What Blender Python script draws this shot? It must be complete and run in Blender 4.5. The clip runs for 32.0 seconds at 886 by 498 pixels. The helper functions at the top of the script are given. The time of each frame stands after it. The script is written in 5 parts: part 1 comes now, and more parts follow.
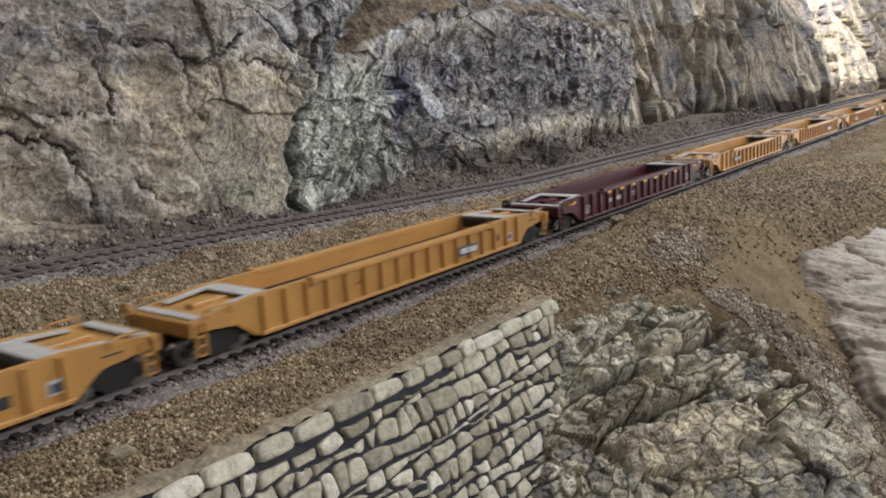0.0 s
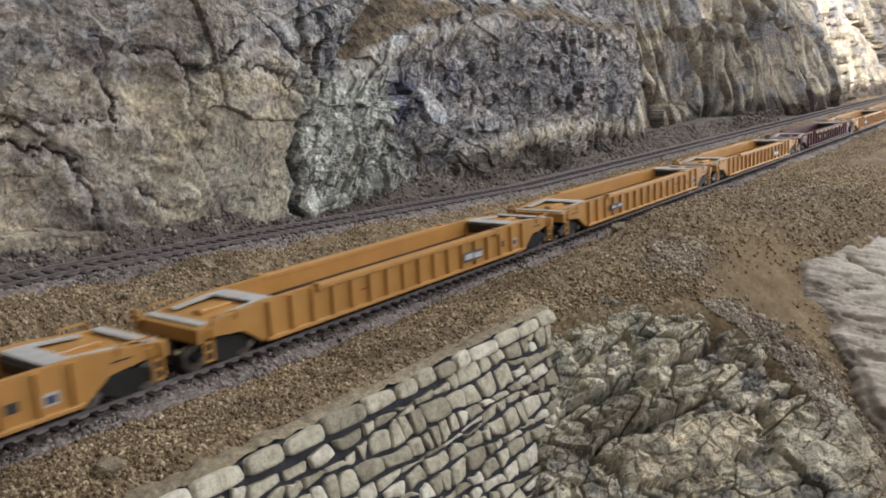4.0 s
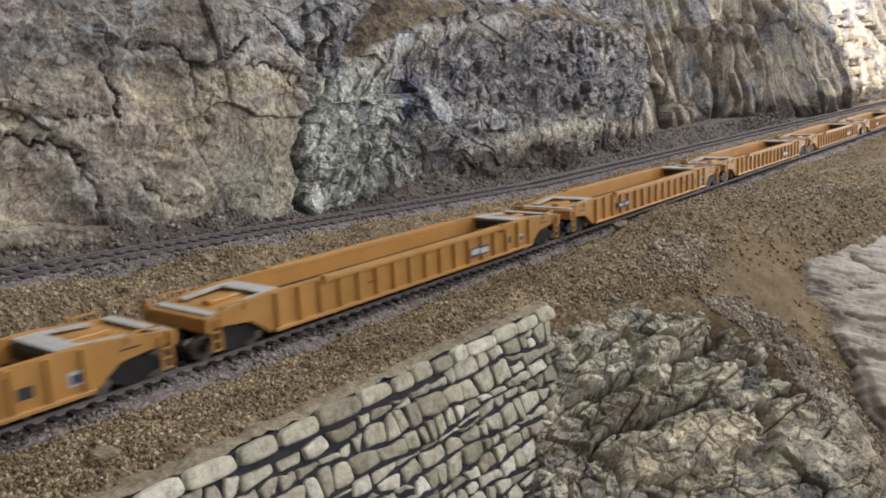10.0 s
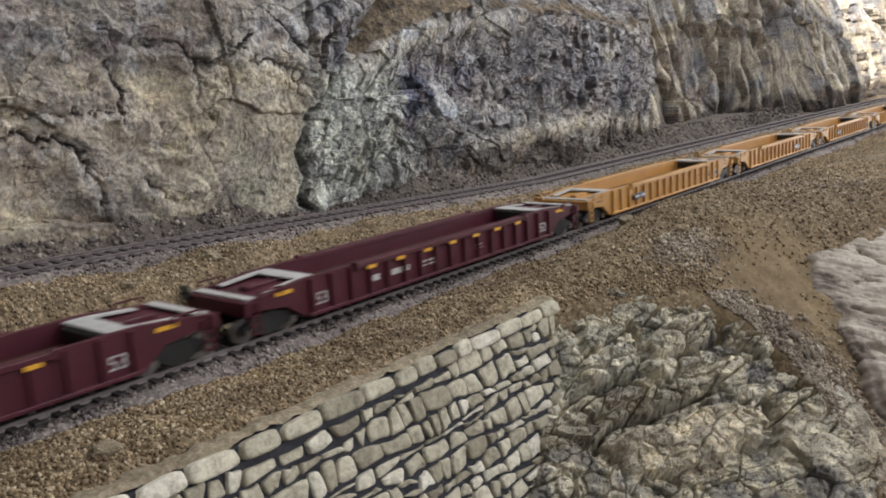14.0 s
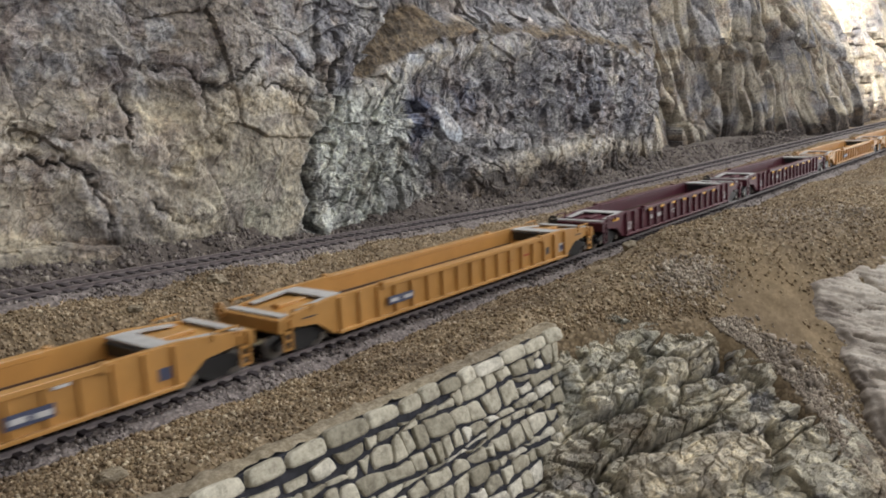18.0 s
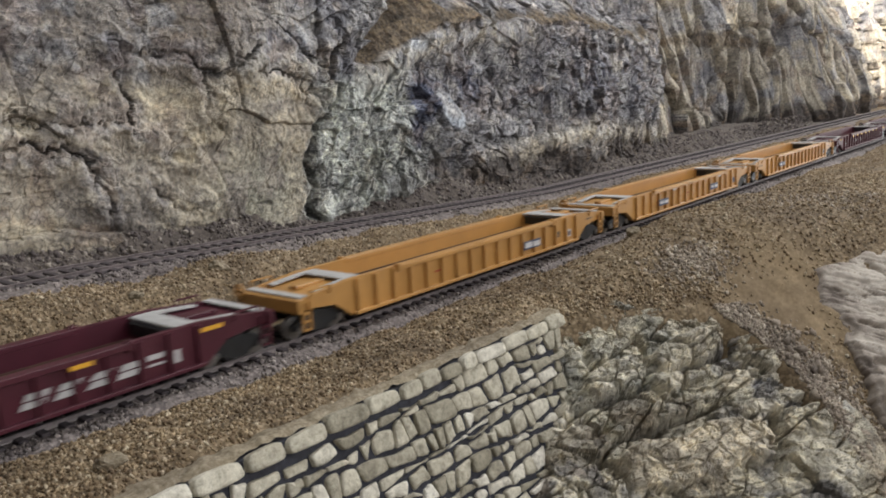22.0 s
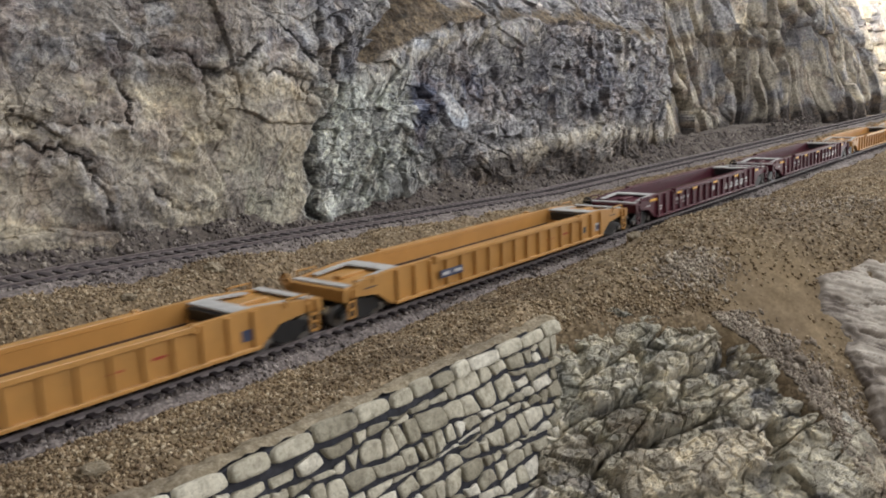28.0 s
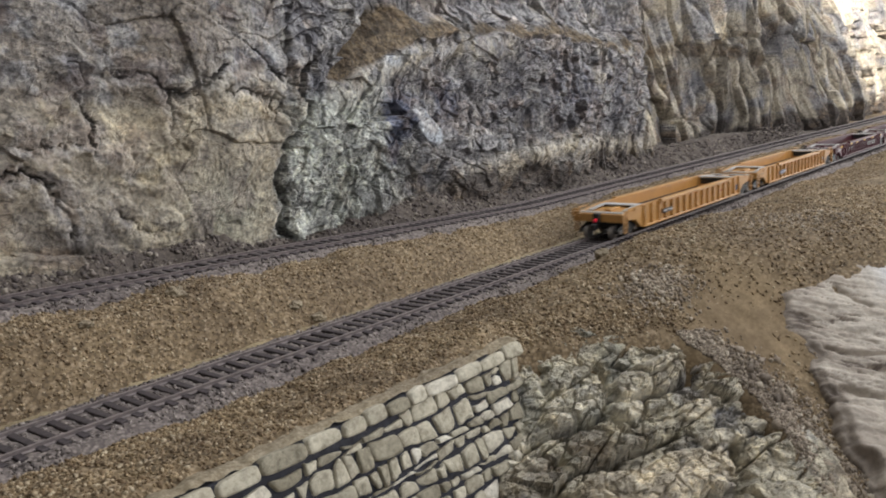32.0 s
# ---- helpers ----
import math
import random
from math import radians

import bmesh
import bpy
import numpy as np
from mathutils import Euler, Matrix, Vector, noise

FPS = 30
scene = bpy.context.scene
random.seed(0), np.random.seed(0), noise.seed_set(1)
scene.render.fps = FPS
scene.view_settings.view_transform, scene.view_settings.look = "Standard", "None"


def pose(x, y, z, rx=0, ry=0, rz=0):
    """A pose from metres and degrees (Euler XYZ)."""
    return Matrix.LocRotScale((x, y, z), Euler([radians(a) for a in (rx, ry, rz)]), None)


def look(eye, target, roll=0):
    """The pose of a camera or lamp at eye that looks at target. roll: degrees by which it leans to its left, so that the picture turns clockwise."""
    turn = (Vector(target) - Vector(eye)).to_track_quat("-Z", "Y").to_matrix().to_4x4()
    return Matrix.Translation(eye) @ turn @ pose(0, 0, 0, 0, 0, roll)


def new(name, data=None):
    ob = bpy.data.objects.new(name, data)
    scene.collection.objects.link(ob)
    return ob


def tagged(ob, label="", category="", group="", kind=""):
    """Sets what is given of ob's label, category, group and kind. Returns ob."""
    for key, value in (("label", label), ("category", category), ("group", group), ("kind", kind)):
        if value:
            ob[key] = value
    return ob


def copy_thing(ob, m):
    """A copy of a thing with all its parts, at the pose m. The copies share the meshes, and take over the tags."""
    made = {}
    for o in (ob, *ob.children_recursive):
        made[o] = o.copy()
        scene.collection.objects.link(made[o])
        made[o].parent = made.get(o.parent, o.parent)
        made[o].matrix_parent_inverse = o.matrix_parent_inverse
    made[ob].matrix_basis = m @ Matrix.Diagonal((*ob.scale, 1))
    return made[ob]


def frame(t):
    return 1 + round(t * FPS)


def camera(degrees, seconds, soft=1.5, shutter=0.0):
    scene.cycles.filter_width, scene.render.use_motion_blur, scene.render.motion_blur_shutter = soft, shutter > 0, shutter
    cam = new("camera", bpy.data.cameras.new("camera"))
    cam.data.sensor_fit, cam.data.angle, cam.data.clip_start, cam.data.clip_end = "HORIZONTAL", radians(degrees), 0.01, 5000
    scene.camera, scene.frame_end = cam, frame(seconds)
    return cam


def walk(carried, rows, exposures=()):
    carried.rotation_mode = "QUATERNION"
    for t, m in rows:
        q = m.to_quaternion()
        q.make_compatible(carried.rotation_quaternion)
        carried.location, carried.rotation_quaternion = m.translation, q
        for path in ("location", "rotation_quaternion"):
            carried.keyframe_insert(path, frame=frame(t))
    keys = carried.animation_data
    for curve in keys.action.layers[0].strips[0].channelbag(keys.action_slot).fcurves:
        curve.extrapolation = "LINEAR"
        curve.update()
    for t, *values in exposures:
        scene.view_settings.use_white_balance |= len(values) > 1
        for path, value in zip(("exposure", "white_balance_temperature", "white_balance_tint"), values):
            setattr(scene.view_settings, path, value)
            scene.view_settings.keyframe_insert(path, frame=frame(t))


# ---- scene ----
cam = camera(55.27, 32.0, soft=1.9, shutter=0.7)
walk(cam, [
    (0, pose(0.1271, -0.2356, 0.0873, 78.666, 3.022, -53.948)),
    (0.5, pose(0.1266, -0.2355, 0.0880, 78.732, 2.836, -53.836)),
    (1, pose(0.1284, -0.2362, 0.0903, 78.826, 2.786, -53.733)),
    (1.5, pose(0.1291, -0.2367, 0.0906, 78.916, 3.126, -53.874)),
    (2, pose(0.1288, -0.2370, 0.0903, 78.876, 3.365, -54.034)),
    (2.5, pose(0.1296, -0.2381, 0.0915, 78.778, 3.358, -53.942)),
    (3, pose(0.1298, -0.2395, 0.0908, 78.743, 3.042, -53.592)),
    (3.5, pose(0.1299, -0.2391, 0.0906, 78.702, 3.059, -53.367)),
    (5.5, pose(0.1324, -0.2409, 0.0885, 78.866, 2.599, -52.980)),
    (6, pose(0.1323, -0.2397, 0.0877, 78.804, 2.946, -52.938)),
    (6.5, pose(0.1308, -0.2402, 0.0872, 78.633, 3.224, -52.986)),
    (7, pose(0.1313, -0.2398, 0.0860, 78.517, 3.131, -53.016)),
    (7.5, pose(0.1319, -0.2402, 0.0874, 78.616, 2.765, -52.835)),
    (8, pose(0.1327, -0.2411, 0.0880, 78.789, 2.663, -52.612)),
    (8.5, pose(0.1315, -0.2404, 0.0871, 78.908, 2.896, -52.575)),
    (9, pose(0.1295, -0.2399, 0.0862, 78.824, 3.125, -52.572)),
    (9.5, pose(0.1307, -0.2413, 0.0867, 78.805, 3.023, -52.647)),
    (10, pose(0.1324, -0.2430, 0.0879, 78.893, 2.761, -52.488)),
    (10.5, pose(0.1339, -0.2419, 0.0870, 78.805, 3.055, -52.491)),
    (11, pose(0.1307, -0.2404, 0.0856, 78.734, 3.389, -52.595)),
    (11.5, pose(0.1298, -0.2410, 0.0868, 78.701, 3.462, -52.549)),
    (12, pose(0.1314, -0.2430, 0.0875, 78.860, 3.243, -52.432)),
    (12.5, pose(0.1334, -0.2438, 0.0885, 78.967, 3.166, -52.396)),
    (13, pose(0.1316, -0.2425, 0.0872, 78.889, 3.243, -52.398)),
    (13.5, pose(0.1327, -0.2424, 0.0874, 78.814, 3.264, -52.244)),
    (14, pose(0.1334, -0.2437, 0.0866, 78.760, 3.115, -52.067)),
    (14.5, pose(0.1357, -0.2433, 0.0872, 78.831, 3.175, -51.926)),
    (16.5, pose(0.1333, -0.2437, 0.0880, 79.612, 2.711, -52.040)),
    (17, pose(0.1328, -0.2448, 0.0900, 79.841, 2.904, -51.993)),
    (17.5, pose(0.1317, -0.2442, 0.0894, 79.903, 2.936, -51.853)),
    (18, pose(0.1319, -0.2447, 0.0901, 80.005, 2.769, -51.754)),
    (18.5, pose(0.1329, -0.2474, 0.0908, 79.844, 2.635, -51.506)),
    (19, pose(0.1352, -0.2467, 0.0918, 79.589, 2.770, -51.376)),
    (19.5, pose(0.1339, -0.2449, 0.0898, 79.404, 2.995, -51.441)),
    (20, pose(0.1326, -0.2434, 0.0894, 79.305, 3.013, -51.403)),
    (20.5, pose(0.1339, -0.2455, 0.0897, 79.332, 2.705, -51.333)),
    (21, pose(0.1379, -0.2464, 0.0898, 79.397, 2.534, -51.261)),
    (21.5, pose(0.1360, -0.2451, 0.0885, 79.326, 2.824, -51.362)),
    (22, pose(0.1337, -0.2447, 0.0887, 79.247, 2.915, -51.435)),
    (22.5, pose(0.1348, -0.2462, 0.0895, 79.269, 2.571, -51.367)),
    (23, pose(0.1354, -0.2465, 0.0907, 79.323, 2.236, -51.142)),
    (23.5, pose(0.1366, -0.2455, 0.0915, 79.424, 2.443, -51.217)),
    (24, pose(0.1351, -0.2445, 0.0897, 79.369, 2.482, -51.368)),
    (24.5, pose(0.1351, -0.2451, 0.0897, 79.304, 2.288, -51.335)),
    (25, pose(0.1363, -0.2465, 0.0914, 79.419, 1.924, -51.135)),
    (25.5, pose(0.1378, -0.2455, 0.0928, 79.507, 1.886, -50.978)),
    (27.5, pose(0.1421, -0.2476, 0.0907, 79.090, 2.091, -50.518)),
    (28, pose(0.1398, -0.2463, 0.0912, 79.005, 2.427, -50.754)),
    (28.5, pose(0.1422, -0.2484, 0.0921, 79.046, 2.559, -51.197)),
    (29, pose(0.1435, -0.2503, 0.0930, 79.134, 2.413, -51.444)),
    (29.5, pose(0.1462, -0.2511, 0.0947, 79.293, 2.222, -51.478)),
    (30, pose(0.1493, -0.2525, 0.0940, 79.314, 2.374, -51.757)),
    (30.5, pose(0.1472, -0.2520, 0.0935, 79.289, 2.505, -51.965)),
    (31, pose(0.1496, -0.2539, 0.0944, 79.370, 2.697, -52.104)),
    (31.5, pose(0.1498, -0.2543, 0.0954, 79.462, 2.716, -52.125)),
    (32, pose(0.1498, -0.2544, 0.0958, 79.498, 3.011, -51.346)),
], exposures=[(0, 0.0), (32, 0.0)])

# distance run by the train, seconds and metres
TRAVEL = [(0, 0.0031), (1, 0.1260), (2, 0.2494), (3, 0.3712), (6, 0.7285), (7, 0.8520), (8, 0.9756), (9, 1.0961), (10, 1.2178), (11, 1.3408), (12, 1.4668), (13, 1.5914), (14, 1.7149), (17, 2.0873), (18, 2.2098), (19, 2.3309), (20, 2.4548), (21, 2.5777), (22, 2.7006), (23, 2.8241), (24, 2.9476), (25, 3.0711), (28, 3.4503), (29, 3.5760), (30, 3.7022), (31, 3.8277), (32, 3.9519)]

# ---- world, lights -----------------------------------------------------
world = bpy.data.worlds.new("room_air")
scene.world = world
world.use_nodes = True
world.node_tree.nodes["Background"].inputs[0].default_value = (0.85, 0.90, 1.0, 1)
world.node_tree.nodes["Background"].inputs[1].default_value = 0.13


def area(name, m, sx, sy, power, colour):
    d = bpy.data.lights.new(name, "AREA")
    d.shape, d.size, d.size_y, d.energy, d.color = "RECTANGLE", sx, sy, power, colour
    ob = new(name, d)
    ob.matrix_world = m
    return ob


# ceiling tubes of the room: one row over the aisle, one over the scenery
area("ceiling_light_aisle", look((1.25, -2.20, 0.98), (0.6, 0.0, 0.05)), 1.8, 0.7, 21.0, (0.925, 0.944, 1.0))
area("ceiling_light_near", look((-0.30, -2.20, 0.98), (0.4, 0.0, 0.05)), 1.4, 0.7, 5.6, (0.92, 0.944, 1.0))
area("ceiling_light_scenery", look((1.00, -0.14, 1.28), (1.00, -0.13, 0.0)), 1.6, 0.25, 13.5, (0.92, 0.96, 1.0))
area("ceiling_light_far", look((3.6, -1.0, 1.20), (1.6, 0.0, 0.05)), 1.6, 0.5, 22, (0.98, 0.96, 0.94))
# added fill without a known source, gives the car sides their sheen
area("side_glare_fill", look((5.2, -1.70, 0.32), (1.0, 0.0, 0.02)), 1.7, 1.2, 84, (0.96, 0.98, 1.0))
# a spotlight on the far end of the cliff
sp = bpy.data.lights.new("spotlight", "SPOT")
sp.energy, sp.spot_size, sp.spot_blend, sp.color, sp.shadow_soft_size = 170, radians(34), 0.8, (1.0, 0.94, 0.84), 0.03
new("spotlight", sp).matrix_world = look((1.75, -0.35, 0.90), (2.30, 0.26, 0.29))


# ---- noise -------------------------------------------------------------
def hash2(ix, iy, seed):
    h = (ix.astype(np.int64) * 374761393 + iy.astype(np.int64) * 668265263 + seed * 1442695041) & 0xFFFFFFFF
    h = ((h ^ (h >> 13)) * 1274126177) & 0xFFFFFFFF
    h = ((h ^ (h >> 16)) * 2246822519) & 0xFFFFFFFF
    return ((h ^ (h >> 15)) & 0xFFFFFF) / float(0xFFFFFF)


def vnoise(x, y, seed):
    ix, iy = np.floor(x), np.floor(y)
    fx, fy = x - ix, y - iy
    ux, uy = fx ** 3 * (fx * (fx * 6 - 15) + 10), fy ** 3 * (fy * (fy * 6 - 15) + 10)
    a, b = hash2(ix, iy, seed), hash2(ix + 1, iy, seed)
    c, d = hash2(ix, iy + 1, seed), hash2(ix + 1, iy + 1, seed)
    return (a + (b - a) * ux) * (1 - uy) + (c + (d - c) * ux) * uy - 0.5


def fbm(x, y, octaves, seed, gain=0.5):
    total, amp, k = 0 * x, 1.0, 1.0
    for n in range(octaves):
        ca, sa = math.cos(0.7 * n), math.sin(0.7 * n)
        total = total + amp * vnoise((ca * x - sa * y) * k, (sa * x + ca * y) * k, seed + n)
        amp, k = amp * gain, k * 2.03
    return total


def cells(x, y, seed):
    """Worley cells: distances to the nearest and second points, offset from the nearest, its random number."""
    ix, iy = np.floor(x), np.floor(y)
    f1, f2 = np.full(x.shape, 9.0), np.full(x.shape, 9.0)
    ox, oy, rid = 0 * x, 0 * x, 0 * x
    for dx in (-1, 0, 1):
        for dy in (-1, 0, 1):
            cx, cy = ix + dx, iy + dy
            qx, qy = x - cx - hash2(cx, cy, seed), y - cy - hash2(cx, cy, seed + 1)
            d = np.hypot(qx, qy)
            near = d < f1
            f2 = np.where(near, f1, np.minimum(f2, d))
            ox, oy = np.where(near, qx, ox), np.where(near, qy, oy)
            rid = np.where(near, hash2(cx, cy, seed + 2), rid)
            f1 = np.where(near, d, f1)
    return f1, f2, ox, oy, rid


def blocks(x, y, seed, tilt=1.0):
    """Broken stone: each cell a tilted facet of its own height; returns the relief and the joint width."""
    f1, f2, ox, oy, r = cells(x, y, seed)
    tx, ty = (r * 7.13) % 1 - 0.5, (r * 13.7) % 1 - 0.5
    return (r - 0.5) + tilt * 1.6 * (tx * ox + ty * oy), f2 - f1


def facets(x, y, seed, tilt=1.0):
    """Like blocks, with the cell's own random number as well."""
    f1, f2, ox, oy, r = cells(x, y, seed)
    tx, ty = (r * 7.13) % 1 - 0.5, (r * 13.7) % 1 - 0.5
    return (r - 0.5) + tilt * 1.6 * (tx * ox + ty * oy), f2 - f1, (r * 31.7) % 1


def flakes(x, y, seed, levels):
    """Terraces where thin flakes have broken off."""
    v = fbm(x, y, 4, seed, 0.55) * levels
    f = np.floor(v)
    return (f + step(0.72, 1.0, v - f)) / levels


def step(a, b, x):
    t = np.clip((x - a) / (b - a), 0, 1)
    return t * t * (3 - 2 * t)


def bump_at(x, y, cx, cy, sx, sy):
    return np.exp(-((x - cx) / sx) ** 2 - ((y - cy) / sy) ** 2)


def near_line(x, y, pts):
    """Distance to a polyline."""
    best = np.full(x.shape, 9.0)
    for (ax, ay), (bx, by) in zip(pts, pts[1:]):
        vx, vy = bx - ax, by - ay
        t = np.clip(((x - ax) * vx + (y - ay) * vy) / (vx * vx + vy * vy), 0, 1)
        best = np.minimum(best, np.hypot(x - ax - t * vx, y - ay - t * vy))
    return best


# ---- materials ---------------------------------------------------------
def material(name, rough=0.8, metal=0.0):
    m = bpy.data.materials.new(name)
    m.use_nodes = True
    n, l = m.node_tree.nodes, m.node_tree.links
    b = n["Principled BSDF"]
    b.inputs["Roughness"].default_value, b.inputs["Metallic"].default_value = rough, metal
    return m, n, l, b


def ramp(n, l, fac, stops):
    r = n.new("ShaderNodeValToRGB")
    e = r.color_ramp.elements
    while len(e) < len(stops):
        e.new(0.5)
    for k, (p, c) in zip(e, stops):
        k.position, k.color = p, (*c, 1)
    l.new(fac, r.inputs[0])
    return r.outputs[0]


def noise_tex(n, l, scale, detail=6, rough=0.6, coord="Object", distort=0.0, stretch=None):
    tc = n.new("ShaderNodeTexCoord")
    t = n.new("ShaderNodeTexNoise")
    t.inputs["Scale"].default_value, t.inputs["Detail"].default_value = scale, detail
    t.inputs["Roughness"].default_value, t.inputs["Distortion"].default_value = rough, distort
    src = tc.outputs[coord]
    if stretch:
        mp = n.new("ShaderNodeMapping")
        mp.inputs["Scale"].default_value = stretch[0]
        mp.inputs["Rotation"].default_value = stretch[1]
        l.new(src, mp.inputs[0])
        src = mp.outputs[0]
    l.new(src, t.inputs["Vector"])
    return t.outputs[0]


def mix(n, l, fac, a, b, mode="MIX"):
    x = n.new("ShaderNodeMix")
    x.data_type, x.blend_type = "RGBA", mode
    for sock, v in ((x.inputs[0], fac), (x.inputs[6], a), (x.inputs[7], b)):
        if isinstance(v, (int, float)):
            sock.default_value = v
        elif isinstance(v, tuple):
            sock.default_value = (*v, 1)
        else:
            l.new(v, sock)
    return x.outputs[2]


def bump(n, l, b, height, strength, dist):
    k = n.new("ShaderNodeBump")
    k.inputs["Strength"].default_value, k.inputs["Distance"].default_value = strength, dist
    l.new(height, k.inputs["Height"])
    l.new(k.outputs[0], b.inputs["Normal"])


def attr(n, name):
    a = n.new("ShaderNodeAttribute")
    a.attribute_name = name
    return a.outputs["Fac"]


def rock_material(name, tones, veins=0.85):
    """Layered plaster-cast rock; point attributes choose between the stone's own colours."""
    m, n, l, b = material(name, 0.85)
    base = ramp(n, l, noise_tex(n, l, 28, 8, 0.65, distort=0.6), [(0.30, tones[0]), (0.46, tones[1]), (0.56, tones[2]), (0.72, tones[3])])
    streak = noise_tex(n, l, 60, 6, 0.7, stretch=((1.0, 1.0, 1.6), (0, 0.7, 0)))
    base = mix(n, l, ramp(n, l, streak, [(0.40, (0, 0, 0)), (0.62, (0.45, 0.45, 0.45))]), base, tones[0])
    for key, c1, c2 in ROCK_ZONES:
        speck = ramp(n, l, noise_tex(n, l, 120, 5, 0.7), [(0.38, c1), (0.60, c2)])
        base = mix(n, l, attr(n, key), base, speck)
    base = mix(n, l, 1.0, base, ramp(n, l, attr(n, "facet"), [(0.0, (0.50, 0.50, 0.53)), (0.5, (1.0, 1.0, 1.0)), (1.0, (1.55, 1.53, 1.48))]), "MULTIPLY")
    fleck = ramp(n, l, noise_tex(n, l, 420, 3, 0.6), [(0.36, (0.30, 0.30, 0.32)), (0.48, (0.95, 0.95, 0.95)), (0.64, (1.38, 1.36, 1.30))])
    base = mix(n, l, attr(n, "cream"), mix(n, l, 0.88 * veins, base, fleck, "MULTIPLY"), mix(n, l, 0.62 * veins, base, fleck, "MULTIPLY"))
    # fine dark fissures with a course of their own: crevice shade and wash as colour
    tc, vo, ws = n.new("ShaderNodeTexCoord"), n.new("ShaderNodeTexVoronoi"), n.new("ShaderNodeVectorMath")
    vo.feature = "DISTANCE_TO_EDGE"
    vo.inputs["Scale"].default_value = 62
    wn = n.new("ShaderNodeTexNoise")
    wn.inputs["Scale"].default_value, wn.inputs["Detail"].default_value = 55, 5
    l.new(tc.outputs["Object"], wn.inputs["Vector"])
    ws.operation = "MULTIPLY_ADD"
    ws.inputs[1].default_value = (0.030, 0.030, 0.030)
    l.new(wn.outputs["Color"], ws.inputs[0])
    l.new(tc.outputs["Object"], ws.inputs[2])
    l.new(ws.outputs[0], vo.inputs["Vector"])
    # chips: each broken face of the stone a little lighter or darker
    chip = n.new("ShaderNodeTexVoronoi")
    chip.inputs["Scale"].default_value = 230
    w2 = n.new("ShaderNodeVectorMath")
    w2.operation = "MULTIPLY_ADD"
    w2.inputs[1].default_value = (0.010, 0.010, 0.010)
    l.new(wn.outputs["Color"], w2.inputs[0])
    l.new(tc.outputs["Object"], w2.inputs[2])
    l.new(w2.outputs[0], chip.inputs["Vector"])
    tone = ramp(n, l, chip.outputs["Color"], [(0.1, (0.62, 0.62, 0.66)), (0.5, (1.0, 1.0, 1.0)), (0.9, (1.38, 1.36, 1.30))])
    base = mix(n, l, ramp(n, l, noise_tex(n, l, 18, 3), [(0.40, (0.15, 0.15, 0.15)), (0.6, (0.75, 0.75, 0.75))]), base, mix(n, l, 1.0, base, tone, "MULTIPLY"))
    here = ramp(n, l, noise_tex(n, l, 34, 3), [(0.44, (0, 0, 0)), (0.58, (1, 1, 1))])
    vf = n.new("ShaderNodeTexVoronoi")
    vf.feature = "DISTANCE_TO_EDGE"
    vf.inputs["Scale"].default_value = 165
    l.new(ws.outputs[0], vf.inputs["Vector"])
    there = ramp(n, l, noise_tex(n, l, 26, 3, coord="Generated"), [(0.46, (0, 0, 0)), (0.60, (veins, veins, veins))])
    base = mix(n, l, there, base, mix(n, l, 1.0, base, ramp(n, l, vf.outputs["Distance"], [(0.0, (0.20, 0.19, 0.20)), (0.05, (0.75, 0.74, 0.74)), (0.10, (1, 1, 1))]), "MULTIPLY"))
    line = mix(n, l, here, (1, 1, 1), ramp(n, l, vo.outputs["Distance"], [(0.0, (0.40, 0.38, 0.39)), (0.020, (0.72, 0.70, 0.70)), (0.055, (1, 1, 1))]))
    soft = n.new("ShaderNodeMath")
    soft.operation, soft.use_clamp = "MULTIPLY_ADD", True
    soft.inputs[1].default_value, soft.inputs[2].default_value = -0.65 * veins, veins
    l.new(attr(n, "cream"), soft.inputs[0])
    base = mix(n, l, soft.outputs[0], base, line, "MULTIPLY")
    l.new(base, b.inputs["Base Color"])
    grain = mix(n, l, 0.5, noise_tex(n, l, 260, 9, 0.72), line, "MULTIPLY")
    bump(n, l, b, mix(n, l, 0.35, grain, chip.outputs["Color"]), 1.0, 0.0026)
    return m


ROCK_ZONES = [
    ("cream", (0.385, 0.331, 0.244), (0.585, 0.522, 0.404)),
    ("taupe", (0.165, 0.142, 0.124), (0.32, 0.282, 0.246)),
    ("mauve", (0.195, 0.182, 0.200), (0.47, 0.455, 0.465)),
    ("green", (0.44, 0.468, 0.43), (0.74, 0.76, 0.70)),
    ("slate", (0.045, 0.052, 0.090), (0.17, 0.185, 0.25)),
    ("chalk", (0.34, 0.375, 0.435), (0.57, 0.60, 0.65)),
    ("soil", (0.095, 0.070, 0.046), (0.165, 0.126, 0.084)),
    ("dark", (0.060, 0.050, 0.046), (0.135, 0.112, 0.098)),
    ("rust", (0.24, 0.16, 0.10), (0.40, 0.30, 0.20)),
    ("buff", (0.56, 0.48, 0.355), (0.74, 0.66, 0.52)),
    ("moss", (0.20, 0.205, 0.165), (0.40, 0.40, 0.325)),
    ("crack_shade_wash", (0.012, 0.012, 0.018), (0.035, 0.034, 0.042)),  # black wash in the cracks, with their deep shade painted in
]
cliff_rock = rock_material("cliff_rock", [(0.13, 0.128, 0.150), (0.26, 0.254, 0.266), (0.375, 0.366, 0.36), (0.54, 0.53, 0.52)])
front_rock = rock_material("outcrop_rock", [(0.36, 0.325, 0.255), (0.60, 0.55, 0.435), (0.75, 0.69, 0.56), (0.82, 0.78, 0.68)], 0.42)


